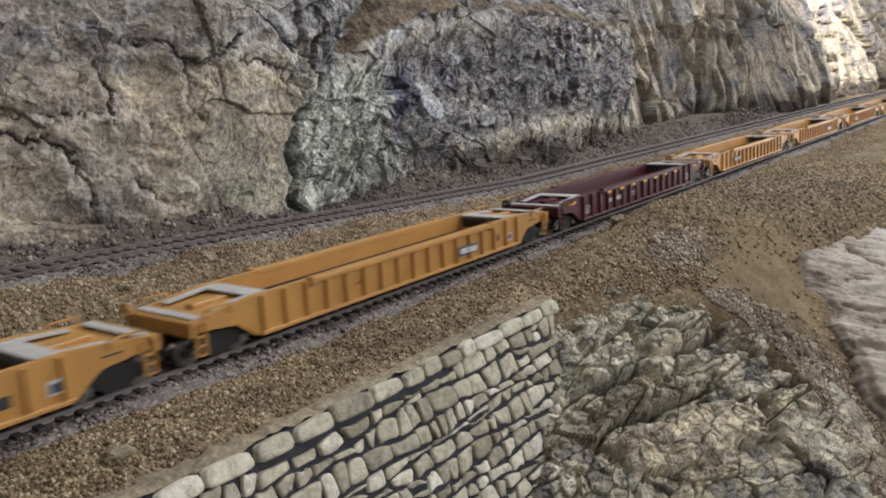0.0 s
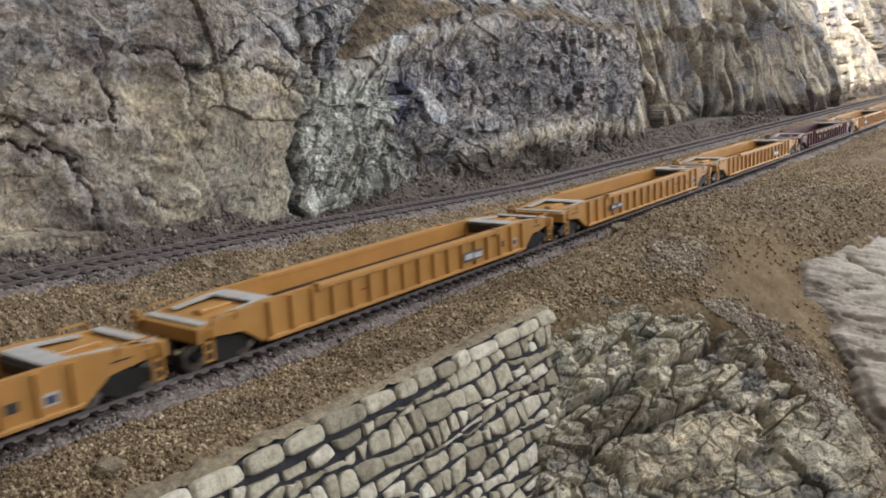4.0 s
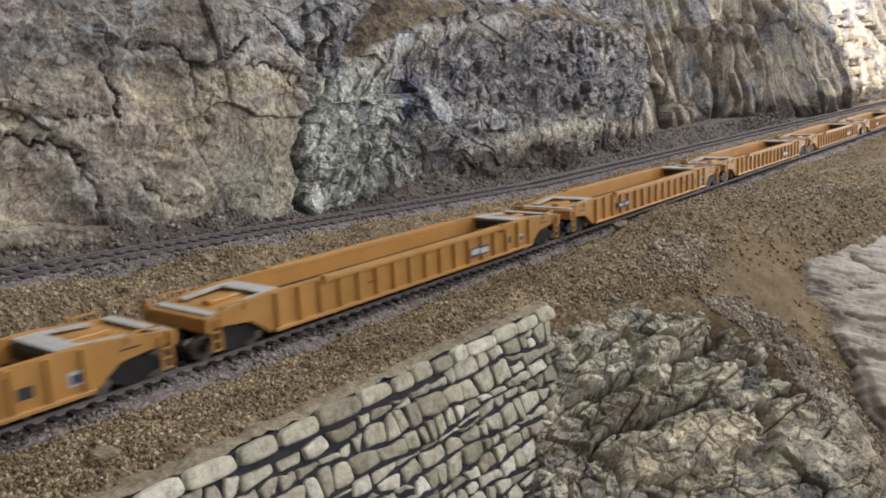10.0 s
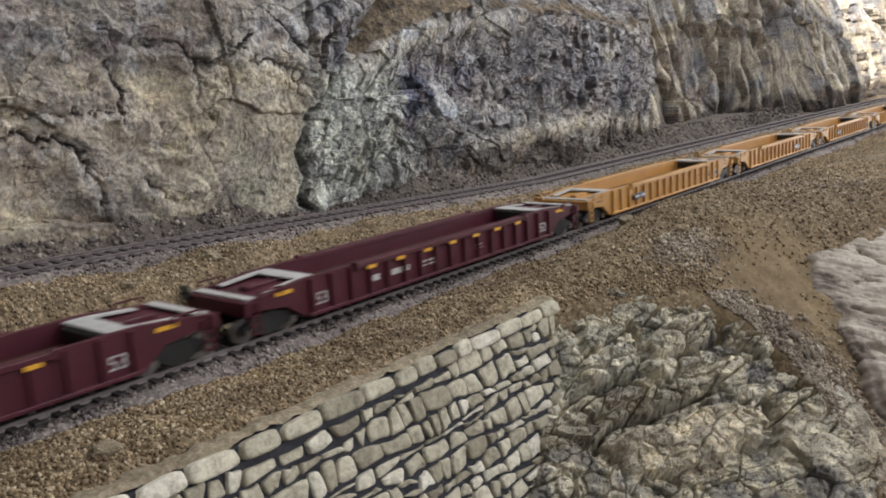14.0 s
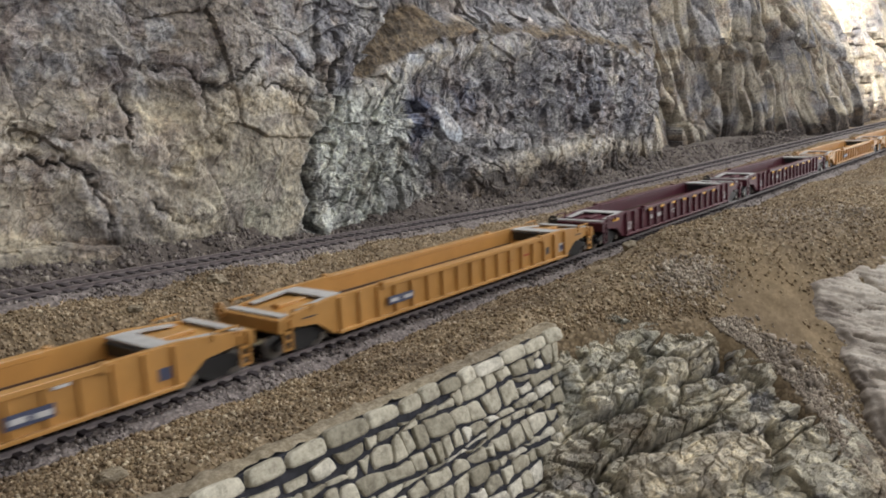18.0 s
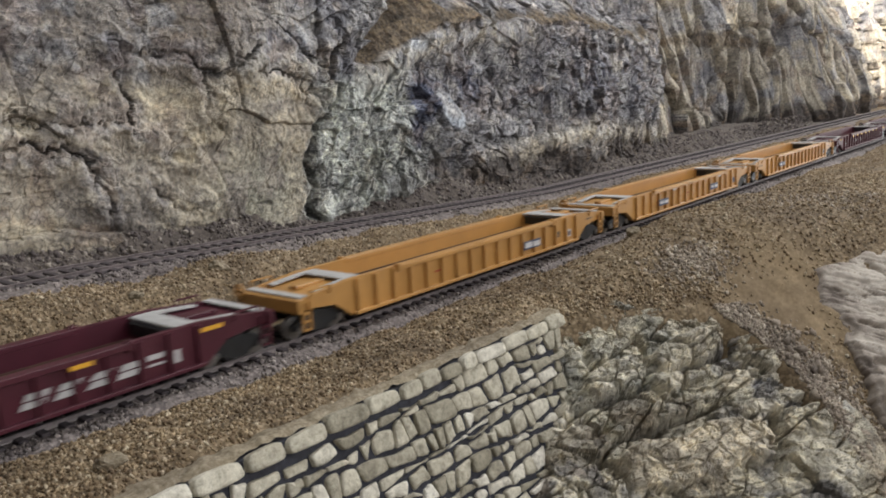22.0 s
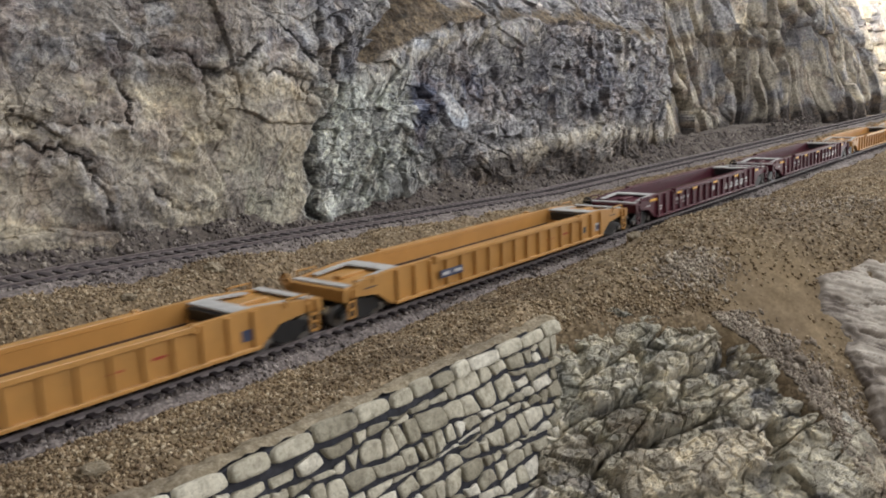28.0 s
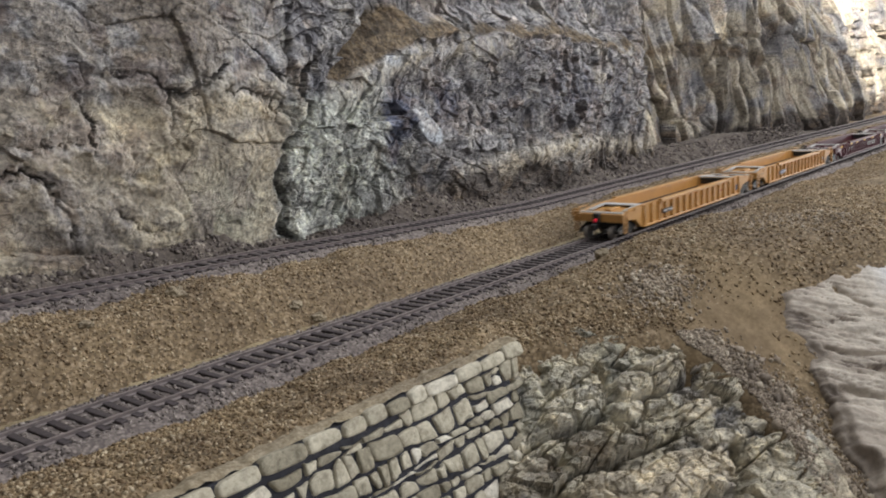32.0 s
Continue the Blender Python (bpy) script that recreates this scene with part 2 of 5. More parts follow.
def gravel_material(name, stops, island=False, grain=0.0):
    m, n, l, b = material(name, 0.9)
    if island:
        g = n.new("ShaderNodeNewGeometry")
        c = ramp(n, l, g.outputs["Random Per Island"], stops)
    else:
        c = ramp(n, l, noise_tex(n, l, 700, 4, 0.7), stops)
    if grain:
        tc, vo, sp_ = n.new("ShaderNodeTexCoord"), n.new("ShaderNodeTexVoronoi"), n.new("ShaderNodeSeparateColor")
        vo.inputs["Scale"].default_value = grain
        l.new(tc.outputs["Object"], vo.inputs["Vector"])
        l.new(vo.outputs["Color"], sp_.inputs[0])
        k = len(stops) - 1
        rough_part = n.new("ShaderNodeMath")
        rough_part.operation = "MULTIPLY_ADD"
        rough_part.inputs[1].default_value, rough_part.inputs[2].default_value = -0.45, 0.55
        l.new(attr(n, "fine"), rough_part.inputs[0])
        c = mix(n, l, rough_part.outputs[0], c, ramp(n, l, sp_.outputs[0], [(0.05 + 0.9 * i / k, tuple(v * (0.75 + 0.6 * i / k) for v in s_[1])) for i, s_ in enumerate(stops)]))
        c = mix(n, l, rough_part.outputs[0], c, ramp(n, l, vo.outputs["Distance"], [(0.30, (1.0, 1.0, 1.0)), (0.75, (0.45, 0.43, 0.42))]), "MULTIPLY")
    if grain:
        c = mix(n, l, attr(n, "fine"), c, ramp(n, l, noise_tex(n, l, 500, 5, 0.7), [(0.36, (0.190, 0.137, 0.078)), (0.62, (0.300, 0.226, 0.138))]))
    c = mix(n, l, 0.6, c, ramp(n, l, noise_tex(n, l, 22, 4), [(0.35, (0.66, 0.60, 0.56)), (0.65, (1.25, 1.2, 1.1))]), "MULTIPLY")
    l.new(c, b.inputs["Base Color"])
    if grain:
        bump(n, l, b, vo.outputs["Distance"], -0.7, 0.0007)
    else:
        bump(n, l, b, noise_tex(n, l, 900, 4, 0.7), 0.5, 0.0008)
    return m


ground_mat = gravel_material("gravel_soil", [(0.30, (0.085, 0.060, 0.035)), (0.48, (0.165, 0.120, 0.068)), (0.60, (0.24, 0.178, 0.107)), (0.72, (0.36, 0.29, 0.205))], grain=820)
dust_mat = gravel_material("tan_dust", [(0.3, (0.19, 0.15, 0.085)), (0.5, (0.27, 0.22, 0.135)), (0.7, (0.33, 0.275, 0.18))])
talus_mat = gravel_material("dark_dirt", [(0.30, (0.040, 0.033, 0.030)), (0.50, (0.085, 0.070, 0.062)), (0.66, (0.15, 0.125, 0.105)), (0.78, (0.24, 0.21, 0.18))])
ballast_mat = gravel_material("ballast", [(0.30, (0.085, 0.071, 0.071)), (0.52, (0.170, 0.146, 0.144)), (0.70, (0.28, 0.248, 0.236))], grain=900)
pebble_mat = gravel_material("pebbles", [(0.0, (0.098, 0.069, 0.041)), (0.3, (0.175, 0.120, 0.069)), (0.55, (0.255, 0.188, 0.112)), (0.8, (0.365, 0.285, 0.185)), (0.95, (0.50, 0.43, 0.32))], True)
rubble_mat = gravel_material("dark_rubble", [(0.0, (0.045, 0.036, 0.037)), (0.45, (0.092, 0.076, 0.074)), (0.85, (0.175, 0.150, 0.135)), (0.98, (0.32, 0.29, 0.255))], True)
chute_peb = gravel_material("chute_rubble", [(0.0, (0.15, 0.125, 0.104)), (0.4, (0.29, 0.243, 0.196)), (0.8, (0.39, 0.335, 0.272)), (0.98, (0.52, 0.47, 0.39))], True)
ballast_peb = gravel_material("ballast_stones", [(0.0, (0.075, 0.064, 0.064)), (0.5, (0.168, 0.146, 0.143)), (0.95, (0.33, 0.297, 0.285))], True)


def plain(name, c, rough=0.55, metal=0.0, wear=0.25, scale=180, spec=0.5):
    m, n, l, b = material(name, rough, metal)
    f = ramp(n, l, noise_tex(n, l, scale, 6, 0.65), [(0.35, tuple(v * (1 - wear) for v in c)), (0.62, tuple(min(1, v * (1 + wear)) for v in c))])
    l.new(f, b.inputs["Base Color"])
    b.inputs["Specular IOR Level"].default_value = spec
    return m


paint_yellow = plain("yellow_orange_paint", (0.448, 0.230, 0.064), 0.36, wear=0.10, scale=60, spec=0.7)
paint_maroon = plain("maroon_paint", (0.066, 0.0115, 0.0205), 0.45, wear=0.14, scale=60, spec=0.35)
grate_grey = plain("grey_walkway", (0.42, 0.41, 0.40), 0.6, wear=0.12)
black_part = plain("black_plastic", (0.012, 0.012, 0.013), 0.5, wear=0.3)
shade_brown = plain("painted_shade_brown", (0.055, 0.026, 0.014), 0.7, wear=0.2)
wheel_steel = plain("wheel_metal", (0.30, 0.29, 0.28), 0.35, 0.8)
white_print = plain("white_lettering", (0.50, 0.49, 0.49), 0.5, wear=0.06)
blue_print = plain("blue_lettering", (0.055, 0.065, 0.115), 0.5, wear=0.1)
black_print = plain("black_lettering", (0.03, 0.03, 0.035), 0.5, wear=0.1)
amber_print = plain("amber_stripe", (0.70, 0.36, 0.03), 0.45, wear=0.06)
red_print = plain("red_lettering", (0.36, 0.05, 0.03), 0.5, wear=0.1)
cap_mat = gravel_material("gritty_mortar", [(0.30, (0.13, 0.105, 0.068)), (0.5, (0.24, 0.20, 0.14)), (0.7, (0.36, 0.32, 0.25))])
rail_metal = plain("weathered_rail", (0.150, 0.122, 0.120), 0.6, 0.1, wear=0.25, scale=400)
rail_head = plain("worn_rail", (0.215, 0.182, 0.178), 0.5, 0.25, wear=0.2, scale=300)
tie_mat = plain("dark_brown_tie", (0.046, 0.036, 0.038), 0.8, wear=0.4, scale=500)
wall_joint = plain("dark_mortar", (0.026, 0.026, 0.034), 0.9, wear=0.5, scale=400)
plaster = plain("room_paint", (0.62, 0.60, 0.56), 0.85, wear=0.05, scale=3)
lamp_red, _n, _l, _b = material("red_marker_lens", 0.3)
_b.inputs["Base Color"].default_value = (0.7, 0.02, 0.03, 1)
_b.inputs["Emission Color"].default_value = (1.0, 0.05, 0.10, 1)
_b.inputs["Emission Strength"].default_value = 0.22

stone_mat, _n, _l, _b = material("wall_stone", 0.82)
_o = _n.new("ShaderNodeObjectInfo")
_c = ramp(_n, _l, _o.outputs["Random"], [(0.0, (0.27, 0.245, 0.185)), (0.35, (0.42, 0.39, 0.315)), (0.7, (0.51, 0.475, 0.385)), (1.0, (0.66, 0.63, 0.56))])
_g = _n.new("ShaderNodeNewGeometry")
_t1, _t2 = _n.new("ShaderNodeTexNoise"), _n.new("ShaderNodeTexNoise")
for _t, _s in ((_t1, 190), (_t2, 620)):
    _t.inputs["Scale"].default_value, _t.inputs["Detail"].default_value, _t.inputs["Roughness"].default_value = _s, 7, 0.7
    _l.new(_g.outputs["Position"], _t.inputs["Vector"])
_c = mix(_n, _l, 0.8, _c, ramp(_n, _l, _t1.outputs[0], [(0.34, (0.50, 0.47, 0.42)), (0.50, (0.98, 0.96, 0.92)), (0.64, (1.25, 1.24, 1.22))]), "MULTIPLY")
_c = mix(_n, _l, 0.6, _c, ramp(_n, _l, _t2.outputs[0], [(0.36, (0.55, 0.54, 0.52)), (0.52, (1.05, 1.05, 1.05))]), "MULTIPLY")
_l.new(_c, _b.inputs["Base Color"])
bump(_n, _l, _b, _t2.outputs[0], 0.6, 0.0011)

slab_mat, _n, _l, _b = material("pale_slab_rock", 0.8)
_c = ramp(_n, _l, attr(_n, "layer"), [(0.0, (0.15, 0.12, 0.10)), (0.25, (0.30, 0.255, 0.215)), (0.50, (0.43, 0.38, 0.325)), (0.95, (0.56, 0.51, 0.45))])
_c = mix(_n, _l, 0.6, _c, ramp(_n, _l, noise_tex(_n, _l, 300, 6, 0.7), [(0.34, (0.6, 0.59, 0.58)), (0.6, (1.15, 1.14, 1.12))]), "MULTIPLY")
# bluish-white highlight on the slab's far edge, painted as colour
_c = mix(_n, _l, attr(_n, "lit_edge"), _c, (0.72, 0.76, 0.82))
_l.new(_c, _b.inputs["Base Color"])
bump(_n, _l, _b, noise_tex(_n, _l, 240, 8, 0.6), 0.4, 0.0012)


# ---- mesh helpers ------------------------------------------------------
def mesh_from(name, verts, faces, mat, smooth=False):
    me = bpy.data.meshes.new(name)
    me.from_pydata(verts, [], faces)
    me.materials.append(mat)
    if smooth:
        me.polygons.foreach_set("use_smooth", [True] * len(me.polygons))
    me.update()
    return me


def grid_mesh(name, pts, mat, smooth=True, masks=None):
    """A sheet from an array of points (rows, columns, 3)."""
    h, w, _ = pts.shape
    me = bpy.data.meshes.new(name)
    idx = np.arange(h * w).reshape(h, w)
    quads = np.stack([idx[:-1, :-1], idx[:-1, 1:], idx[1:, 1:], idx[1:, :-1]], -1).reshape(-1, 4)
    me.vertices.add(h * w)
    me.vertices.foreach_set("co", pts.reshape(-1).astype(np.float32))
    me.loops.add(quads.size)
    me.loops.foreach_set("vertex_index", quads.reshape(-1).astype(np.int32))
    me.polygons.add(len(quads))
    me.polygons.foreach_set("loop_start", (np.arange(len(quads)) * 4).astype(np.int32))
    me.polygons.foreach_set("use_smooth", np.full(len(quads), smooth))
    me.materials.append(mat)
    me.update(calc_edges=True)
    for key, v in (masks or {}).items():
        a = me.attributes.new(key, "FLOAT", "POINT")
        a.data.foreach_set("value", v.reshape(-1).astype(np.float32))
    return me


def box(bm, x0, x1, y0, y1, z0, z1):
    v = [bm.verts.new(p) for p in ((x0, y0, z0), (x1, y0, z0), (x1, y1, z0), (x0, y1, z0), (x0, y0, z1), (x1, y0, z1), (x1, y1, z1), (x0, y1, z1))]
    for f in ((3, 2, 1, 0), (4, 5, 6, 7), (0, 1, 5, 4), (1, 2, 6, 5), (2, 3, 7, 6), (3, 0, 4, 7)):
        bm.faces.new([v[i] for i in f])
    return v


def prism(bm, outline, axis, a, b):
    """Extrude a closed outline of pairs along an axis from a to b."""
    def place(p, t):
        return {"x": (t, p[0], p[1]), "y": (p[0], t, p[1]), "z": (p[0], p[1], t)}[axis]
    va, vb = [bm.verts.new(place(p, a)) for p in outline], [bm.verts.new(place(p, b)) for p in outline]
    n = len(outline)
    bm.faces.new(va[::-1])
    bm.faces.new(vb)
    for i in range(n):
        bm.faces.new((va[i], va[(i + 1) % n], vb[(i + 1) % n], vb[i]))


def disc(bm, x, y0, y1, z, r, n=16):
    prism(bm, [(x + r * math.cos(2 * math.pi * i / n), z + r * math.sin(2 * math.pi * i / n)) for i in range(n)], "y", y0, y1)


def bevelled(bm, w, seg=1):
    bmesh.ops.recalc_face_normals(bm, faces=bm.faces)
    bmesh.ops.bevel(bm, geom=bm.edges[:], offset=w, segments=seg, affect="EDGES", clamp_overlap=True)


def part(name, bm, mat, parent, label="", smooth=False):
    bmesh.ops.recalc_face_normals(bm, faces=bm.faces)
    me = bpy.data.meshes.new(name)
    bm.to_mesh(me)
    bm.free()
    me.materials.append(mat)
    ob = new(name, me)
    ob.parent = parent
    if label:
        ob["label"] = label
    return ob


# ---- ground ------------------------------------------------------------
def back_level(x):
    return np.clip(0.0245 - 0.033 * (x - 0.3), 0.0125, 0.0265)


BACK_Y, FRONT_Y = 0.086, 0.0


def shelf(x, y):
    """Height of the gravel shelf with its two track beds and the swell of ground in front of them."""
    up = step(0.016, 0.045, y)
    z = -0.004 - 0.0040 * np.exp(-((y - 0.0020) / 0.0235) ** 10) + up * (back_level(x) - 0.0042 + 0.004)
    swell = np.interp(x, (0.20, 0.415, 0.465, 0.515, 0.62, 0.85, 1.2), (0.0085, 0.0095, 0.0175, 0.0255, 0.0240, 0.0070, 0.0010))
    z = z + swell * step(-0.018, -0.082, y)
    return z - step(0.100, 0.112, y) * 0.012


def on_slope(x, y):
    """Distances along and up the slope that falls away in front of the shelf."""
    s = (0.675 * (x - 0.46) - 0.52 * (y + 0.13)) / 0.852
    t = 1.542 * (0.52 * (x - 0.46) + 0.675 * (y + 0.13))
    return s, t


def rock_inside(s, t):
    """How far inside the outcrop's outline a point of the slope lies."""
    top = np.interp(s, (-0.105, -0.080, -0.074, -0.0445, -0.0225, -0.004, 0.004), (-0.06, 0.000, 0.0235, 0.0245, 0.0235, 0.0200, 0.0120))
    side = np.interp(t, (-0.12, -0.061, -0.047, -0.032, -0.017, 0.0, 0.010, 0.020), (0.036, 0.031, 0.0290, 0.0270, 0.0225, 0.0130, 0.0050, 0.0005))
    return np.minimum(top - t, side - s)


def slab_inside(s, t):
    edge = np.interp(t, (-0.12, -0.063, -0.0425, -0.022, -0.008, -0.002, 0.005, 0.011, 0.016, 0.029, 0.034, 0.046), (0.052, 0.0455, 0.0455, 0.0520, 0.0490, 0.0540, 0.0500, 0.0425, 0.0445, 0.0560, 0.0760, 0.1000))
    return np.minimum(s - edge, np.interp(s, (0.07, 0.0954, 0.122, 0.2), (0.0335, 0.0415, 0.0470, 0.06)) - t)


def drop(x, y):
    """The face in front of the shelf: a steep bank behind the wall, the slope with the outcrop beside it."""
    bank = 0.003 + 2.4 * (y + 0.0745)
    k = step(0.385, 0.42, x)
    s, t = on_slope(x, y)
    plane = -0.0165 + 0.52 * (x - 0.46) + 0.675 * (y + 0.13)
    plane = plane - 0.016 * step(0.008, 0.018, rock_inside(s, t)) - 0.016 * step(0.005, 0.014, slab_inside(s, t))
    plane = plane - 0.0050 * step(-0.008, -0.030, t) * step(0.020, 0.034, s)
    return bank * (1 - k) + plane * k


def ground_z(x, y):
    a, b = shelf(x, y), drop(x, y)
    k = 0.010
    h = np.clip(0.5 + 0.5 * (b - a) / k, 0, 1)
    return np.maximum(b * (1 - h) + a * h - k * h * (1 - h), -0.26)


def axis_steps(stretches):
    out = []
    for a, b, d in stretches:
        out.append(np.arange(a, b, d))
    return np.concatenate(out)


gx = axis_steps([(-3.9, -0.35, 0.05), (-0.35, 0.18, 0.01), (0.18, 0.75, 0.0016), (0.75, 1.3, 0.003), (1.3, 2.4, 0.006), (2.4, 6.95, 0.05)])
gy = axis_steps([(-0.34, -0.2, 0.006), (-0.2, -0.05, 0.0016), (-0.05, 0.14, 0.0018), (0.14, 0.26, 0.012)])
X, Y = np.meshgrid(gx, gy)
Z = ground_z(X, Y)
bed = np.exp(-((Y - FRONT_Y) / 0.021) ** 6) + np.exp(-((Y - BACK_Y) / 0.021) ** 6)
rough = 1 - 0.85 * np.clip(bed, 0, 1)
Z = Z + rough * (0.004 * fbm(X * 22, Y * 22, 4, 11) + 0.0016 * fbm(X * 180, Y * 180, 3, 12))
ground = new("ground", grid_mesh("ground", np.stack([X, Y, Z], -1), ground_mat, masks={"fine": np.clip(1.5 * bump_at(*on_slope(X, Y), 0.026, 0.018, 0.026, 0.024), 0, 0.85)}))
tagged(ground, "brown gravel and dirt shelf carrying two model tracks", "ground", kind="structure")


# ---- rails and ties ----------------------------------------------------
RAIL = [(-0.0009, -0.0016), (0.0009, -0.0016), (0.0008, -0.0013), (0.0003, -0.0011), (0.0003, -0.0006), (0.0006, -0.0004), (0.0006, 0.0), (-0.0006, 0.0), (-0.0006, -0.0004), (-0.0003, -0.0006), (-0.0003, -0.0011), (-0.0008, -0.0013)]


def railway_track(label, y0, level, x_end, parts_from, parts_to, head):
    track = new("railway_track")
    tagged(track, label, "railway track")
    stops = [-3.85, -0.34, 0.10, 0.30, 0.45, 0.62, 0.656, 1.0, 2.0, x_end]
    for side in (-1, 1):
        bm = bmesh.new()
        rings = []
        for x in stops:
            z = float(level(np.array(x)))
            rings.append([bm.verts.new((x, y0 + side * 0.00885 + p[0], z + p[1])) for p in RAIL])
        for a, b in zip(rings, rings[1:]):
            for i in range(len(RAIL)):
                bm.faces.new((a[i], a[(i + 1) % len(RAIL)], b[(i + 1) % len(RAIL)], b[i]))
        part("rail", bm, head, track)
    rest = bmesh.new()
    bm = bmesh.new()
    box(bm, -0.0014, 0.0014, -0.0136, 0.0136, -0.0018, 0)
    bevelled(bm, 0.00025)
    first = None
    n = 0
    x = -0.33
    rng = random.Random(5)
    while x < x_end:
        z = float(level(np.array(x))) - 0.0011
        if parts_from < x < parts_to:
            m = pose(x, y0 + rng.uniform(-0.0004, 0.0004), z, 0, 0, rng.uniform(-1.5, 1.5))
            if first is None:
                first = part("tie", bm, tie_mat, track)
                t = first
            else:
                t = new("tie", first.data)
                t.parent = track
            t.matrix_basis = m
        elif x < 2.4:
            box(rest, x - 0.0014, x + 0.0014, y0 - 0.0136, y0 + 0.0136, z - 0.0018, z)
        x += 0.0063
    tagged(part("tie_rest", rest, tie_mat, track), kind="stuff")
    return track


railway_track("straight model railway track with dark ties on grey ballast", FRONT_Y, lambda x: 0 * x, 6.9, 0.16, 1.55, rail_head)
railway_track("empty model railway track at the foot of the cliff", BACK_Y, back_level, 2.6, 0.22, 1.2, rail_metal)


def ballast_bed(y0, level, name, label):
    xs = axis_steps([(-3.9, -0.34, 0.2), (-0.34, 0.18, 0.01), (0.18, 1.0, 0.0016), (1.0, 2.4, 0.006), (2.4, 6.9, 0.2)])
    ys = np.linspace(-0.036, 0.033, 46)
    BX, BY = np.meshgrid(xs, ys)
    edge = np.abs(BY) + 0.004 * fbm(BX * 60, BY * 60, 3, 21)
    BZ = level(BX) - 0.0020 - 0.0055 * step(0.0150, 0.0290, edge) + 0.0011 * fbm(BX * 420, BY * 420, 3, 22)
    ob = new(name, grid_mesh(name, np.stack([BX, BY + y0, BZ], -1), ballast_mat))
    return tagged(ob, label, "ballast", kind="structure")


ballast_bed(FRONT_Y, lambda x: 0 * x, "ballast_front", "fine grey ballast under the front track")
ballast_bed(BACK_Y, back_level, "ballast_back", "fine grey ballast under the back track")


xs, ys = np.meshgrid(axis_steps([(-0.3, 0.2, 0.02), (0.2, 0.9, 0.002), (0.9, 2.0, 0.01)]), np.linspace(0.016, 0.031, 10))
lane = np.sin(np.clip((ys + 0.004 * fbm(xs * 40, ys * 0, 3, 23) - 0.017) / 0.013, 0, 1) * math.pi)
dust = new("dust_lane", grid_mesh("dust_lane", np.stack([xs, ys, -0.0085 + 0.0055 * lane + 0.0006 * fbm(xs * 300, ys * 300, 3, 24)], -1), dust_mat))
tagged(dust, "smooth tan dust lane beside the front track", "dirt", kind="structure")


# ---- the rock cliff behind the tracks ----------------------------------
CRACKS = [  # in metres along the cliff and above the rail, with width and depth
    ([(0.499, 0.119), (0.489, 0.106), (0.490, 0.095), (0.489, 0.085), (0.480, 0.076), (0.473, 0.069), (0.474, 0.059), (0.472, 0.051), (0.477, 0.038), (0.474, 0.026), (0.477, 0.018), (0.482, 0.013)], 0.0027, 0.032),
    ([(0.451, 0.128), (0.458, 0.123), (0.464, 0.114), (0.473, 0.110), (0.484, 0.107)], 0.0009, 0.005),
    ([(0.351, 0.119), (0.356, 0.114), (0.358, 0.109), (0.359, 0.101), (0.361, 0.095), (0.363, 0.088), (0.361, 0.083), (0.364, 0.080), (0.363, 0.075)], 0.001, 0.006),
    ([(0.359, 0.112), (0.372, 0.113), (0.384, 0.112), (0.397, 0.109), (0.406, 0.102), (0.415, 0.104), (0.427, 0.110), (0.434, 0.117)], 0.0014, 0.006),
    ([(0.432, 0.103), (0.447, 0.101), (0.459, 0.099), (0.471, 0.091), (0.477, 0.084)], 0.001, 0.005),
    ([(0.297, 0.071), (0.309, 0.072), (0.319, 0.071), (0.331, 0.066), (0.339, 0.061), (0.342, 0.056), (0.344, 0.049), (0.346, 0.044), (0.349, 0.039)], 0.0011, 0.006),
    ([(0.400, 0.105), (0.403, 0.096), (0.403, 0.088), (0.405, 0.078), (0.408, 0.074)], 0.0012, 0.005),
    ([(0.302, 0.086), (0.316, 0.083), (0.334, 0.082), (0.357, 0.082)], 0.0006, 0.003),
    ([(0.367, 0.048), (0.372, 0.043), (0.378, 0.039), (0.390, 0.036)], 0.0008, 0.004),
    ([(0.378, 0.075), (0.381, 0.066), (0.387, 0.063)], 0.0006, 0.003),
    ([(0.480, 0.130), (0.483, 0.122)], 0.0006, 0.003),
    ([(0.594, 0.071), (0.596, 0.056), (0.592, 0.040), (0.596, 0.030)], 0.0008, 0.004),
]


def cliff_line(x):
    """Plan of the cliff's foot."""
    y = 0.124 + 0.006 * np.sin(x * 14) * step(0.3, 0.5, x)
    y = y + 0.060 * step(0.950, 1.02, x) - 0.044 * step(1.16, 1.34, x)
    y = y + 0.050 * step(1.62, 1.95, x)
    return y


cx = axis_steps([(-3.9, 0.05, 0.06), (0.05, 0.26, 0.004), (0.26, 0.72, 0.0007), (0.72, 1.1, 0.0013), (1.1, 1.9, 0.0018), (1.9, 2.1, 0.0034), (2.1, 3.6, 0.012), (3.6, 7.0, 0.06)])
cz = axis_steps([(-0.02, 0.012, 0.004), (0.012, 0.155, 0.0008), (0.16, 0.25, 0.003), (0.25, 0.62, 0.02)])
X, Z = np.meshgrid(cx, cz)
wx = X + 0.012 * fbm(X * 20, Z * 20, 3, 31)
wz = Z + 0.012 * fbm(X * 20 + 7, Z * 20, 3, 32)
left, far = 1 - step(0.466, 0.481, X + 0.01 * fbm(Z * 60, X * 0, 2, 33)), step(0.93, 1.0, X)
mid = (1 - left) * (1 - far)
big, jb, rb = facets(wx * 17, wz * 22, 41, 0.9)
med, jm, rm = facets(wx * 58 + wz * 26, wz * 78 - wx * 34, 42, 1.4)
sml, js, rs_ = facets(wx * 135 + wz * 60, wz * 175 - wx * 70, 43, 1.5)
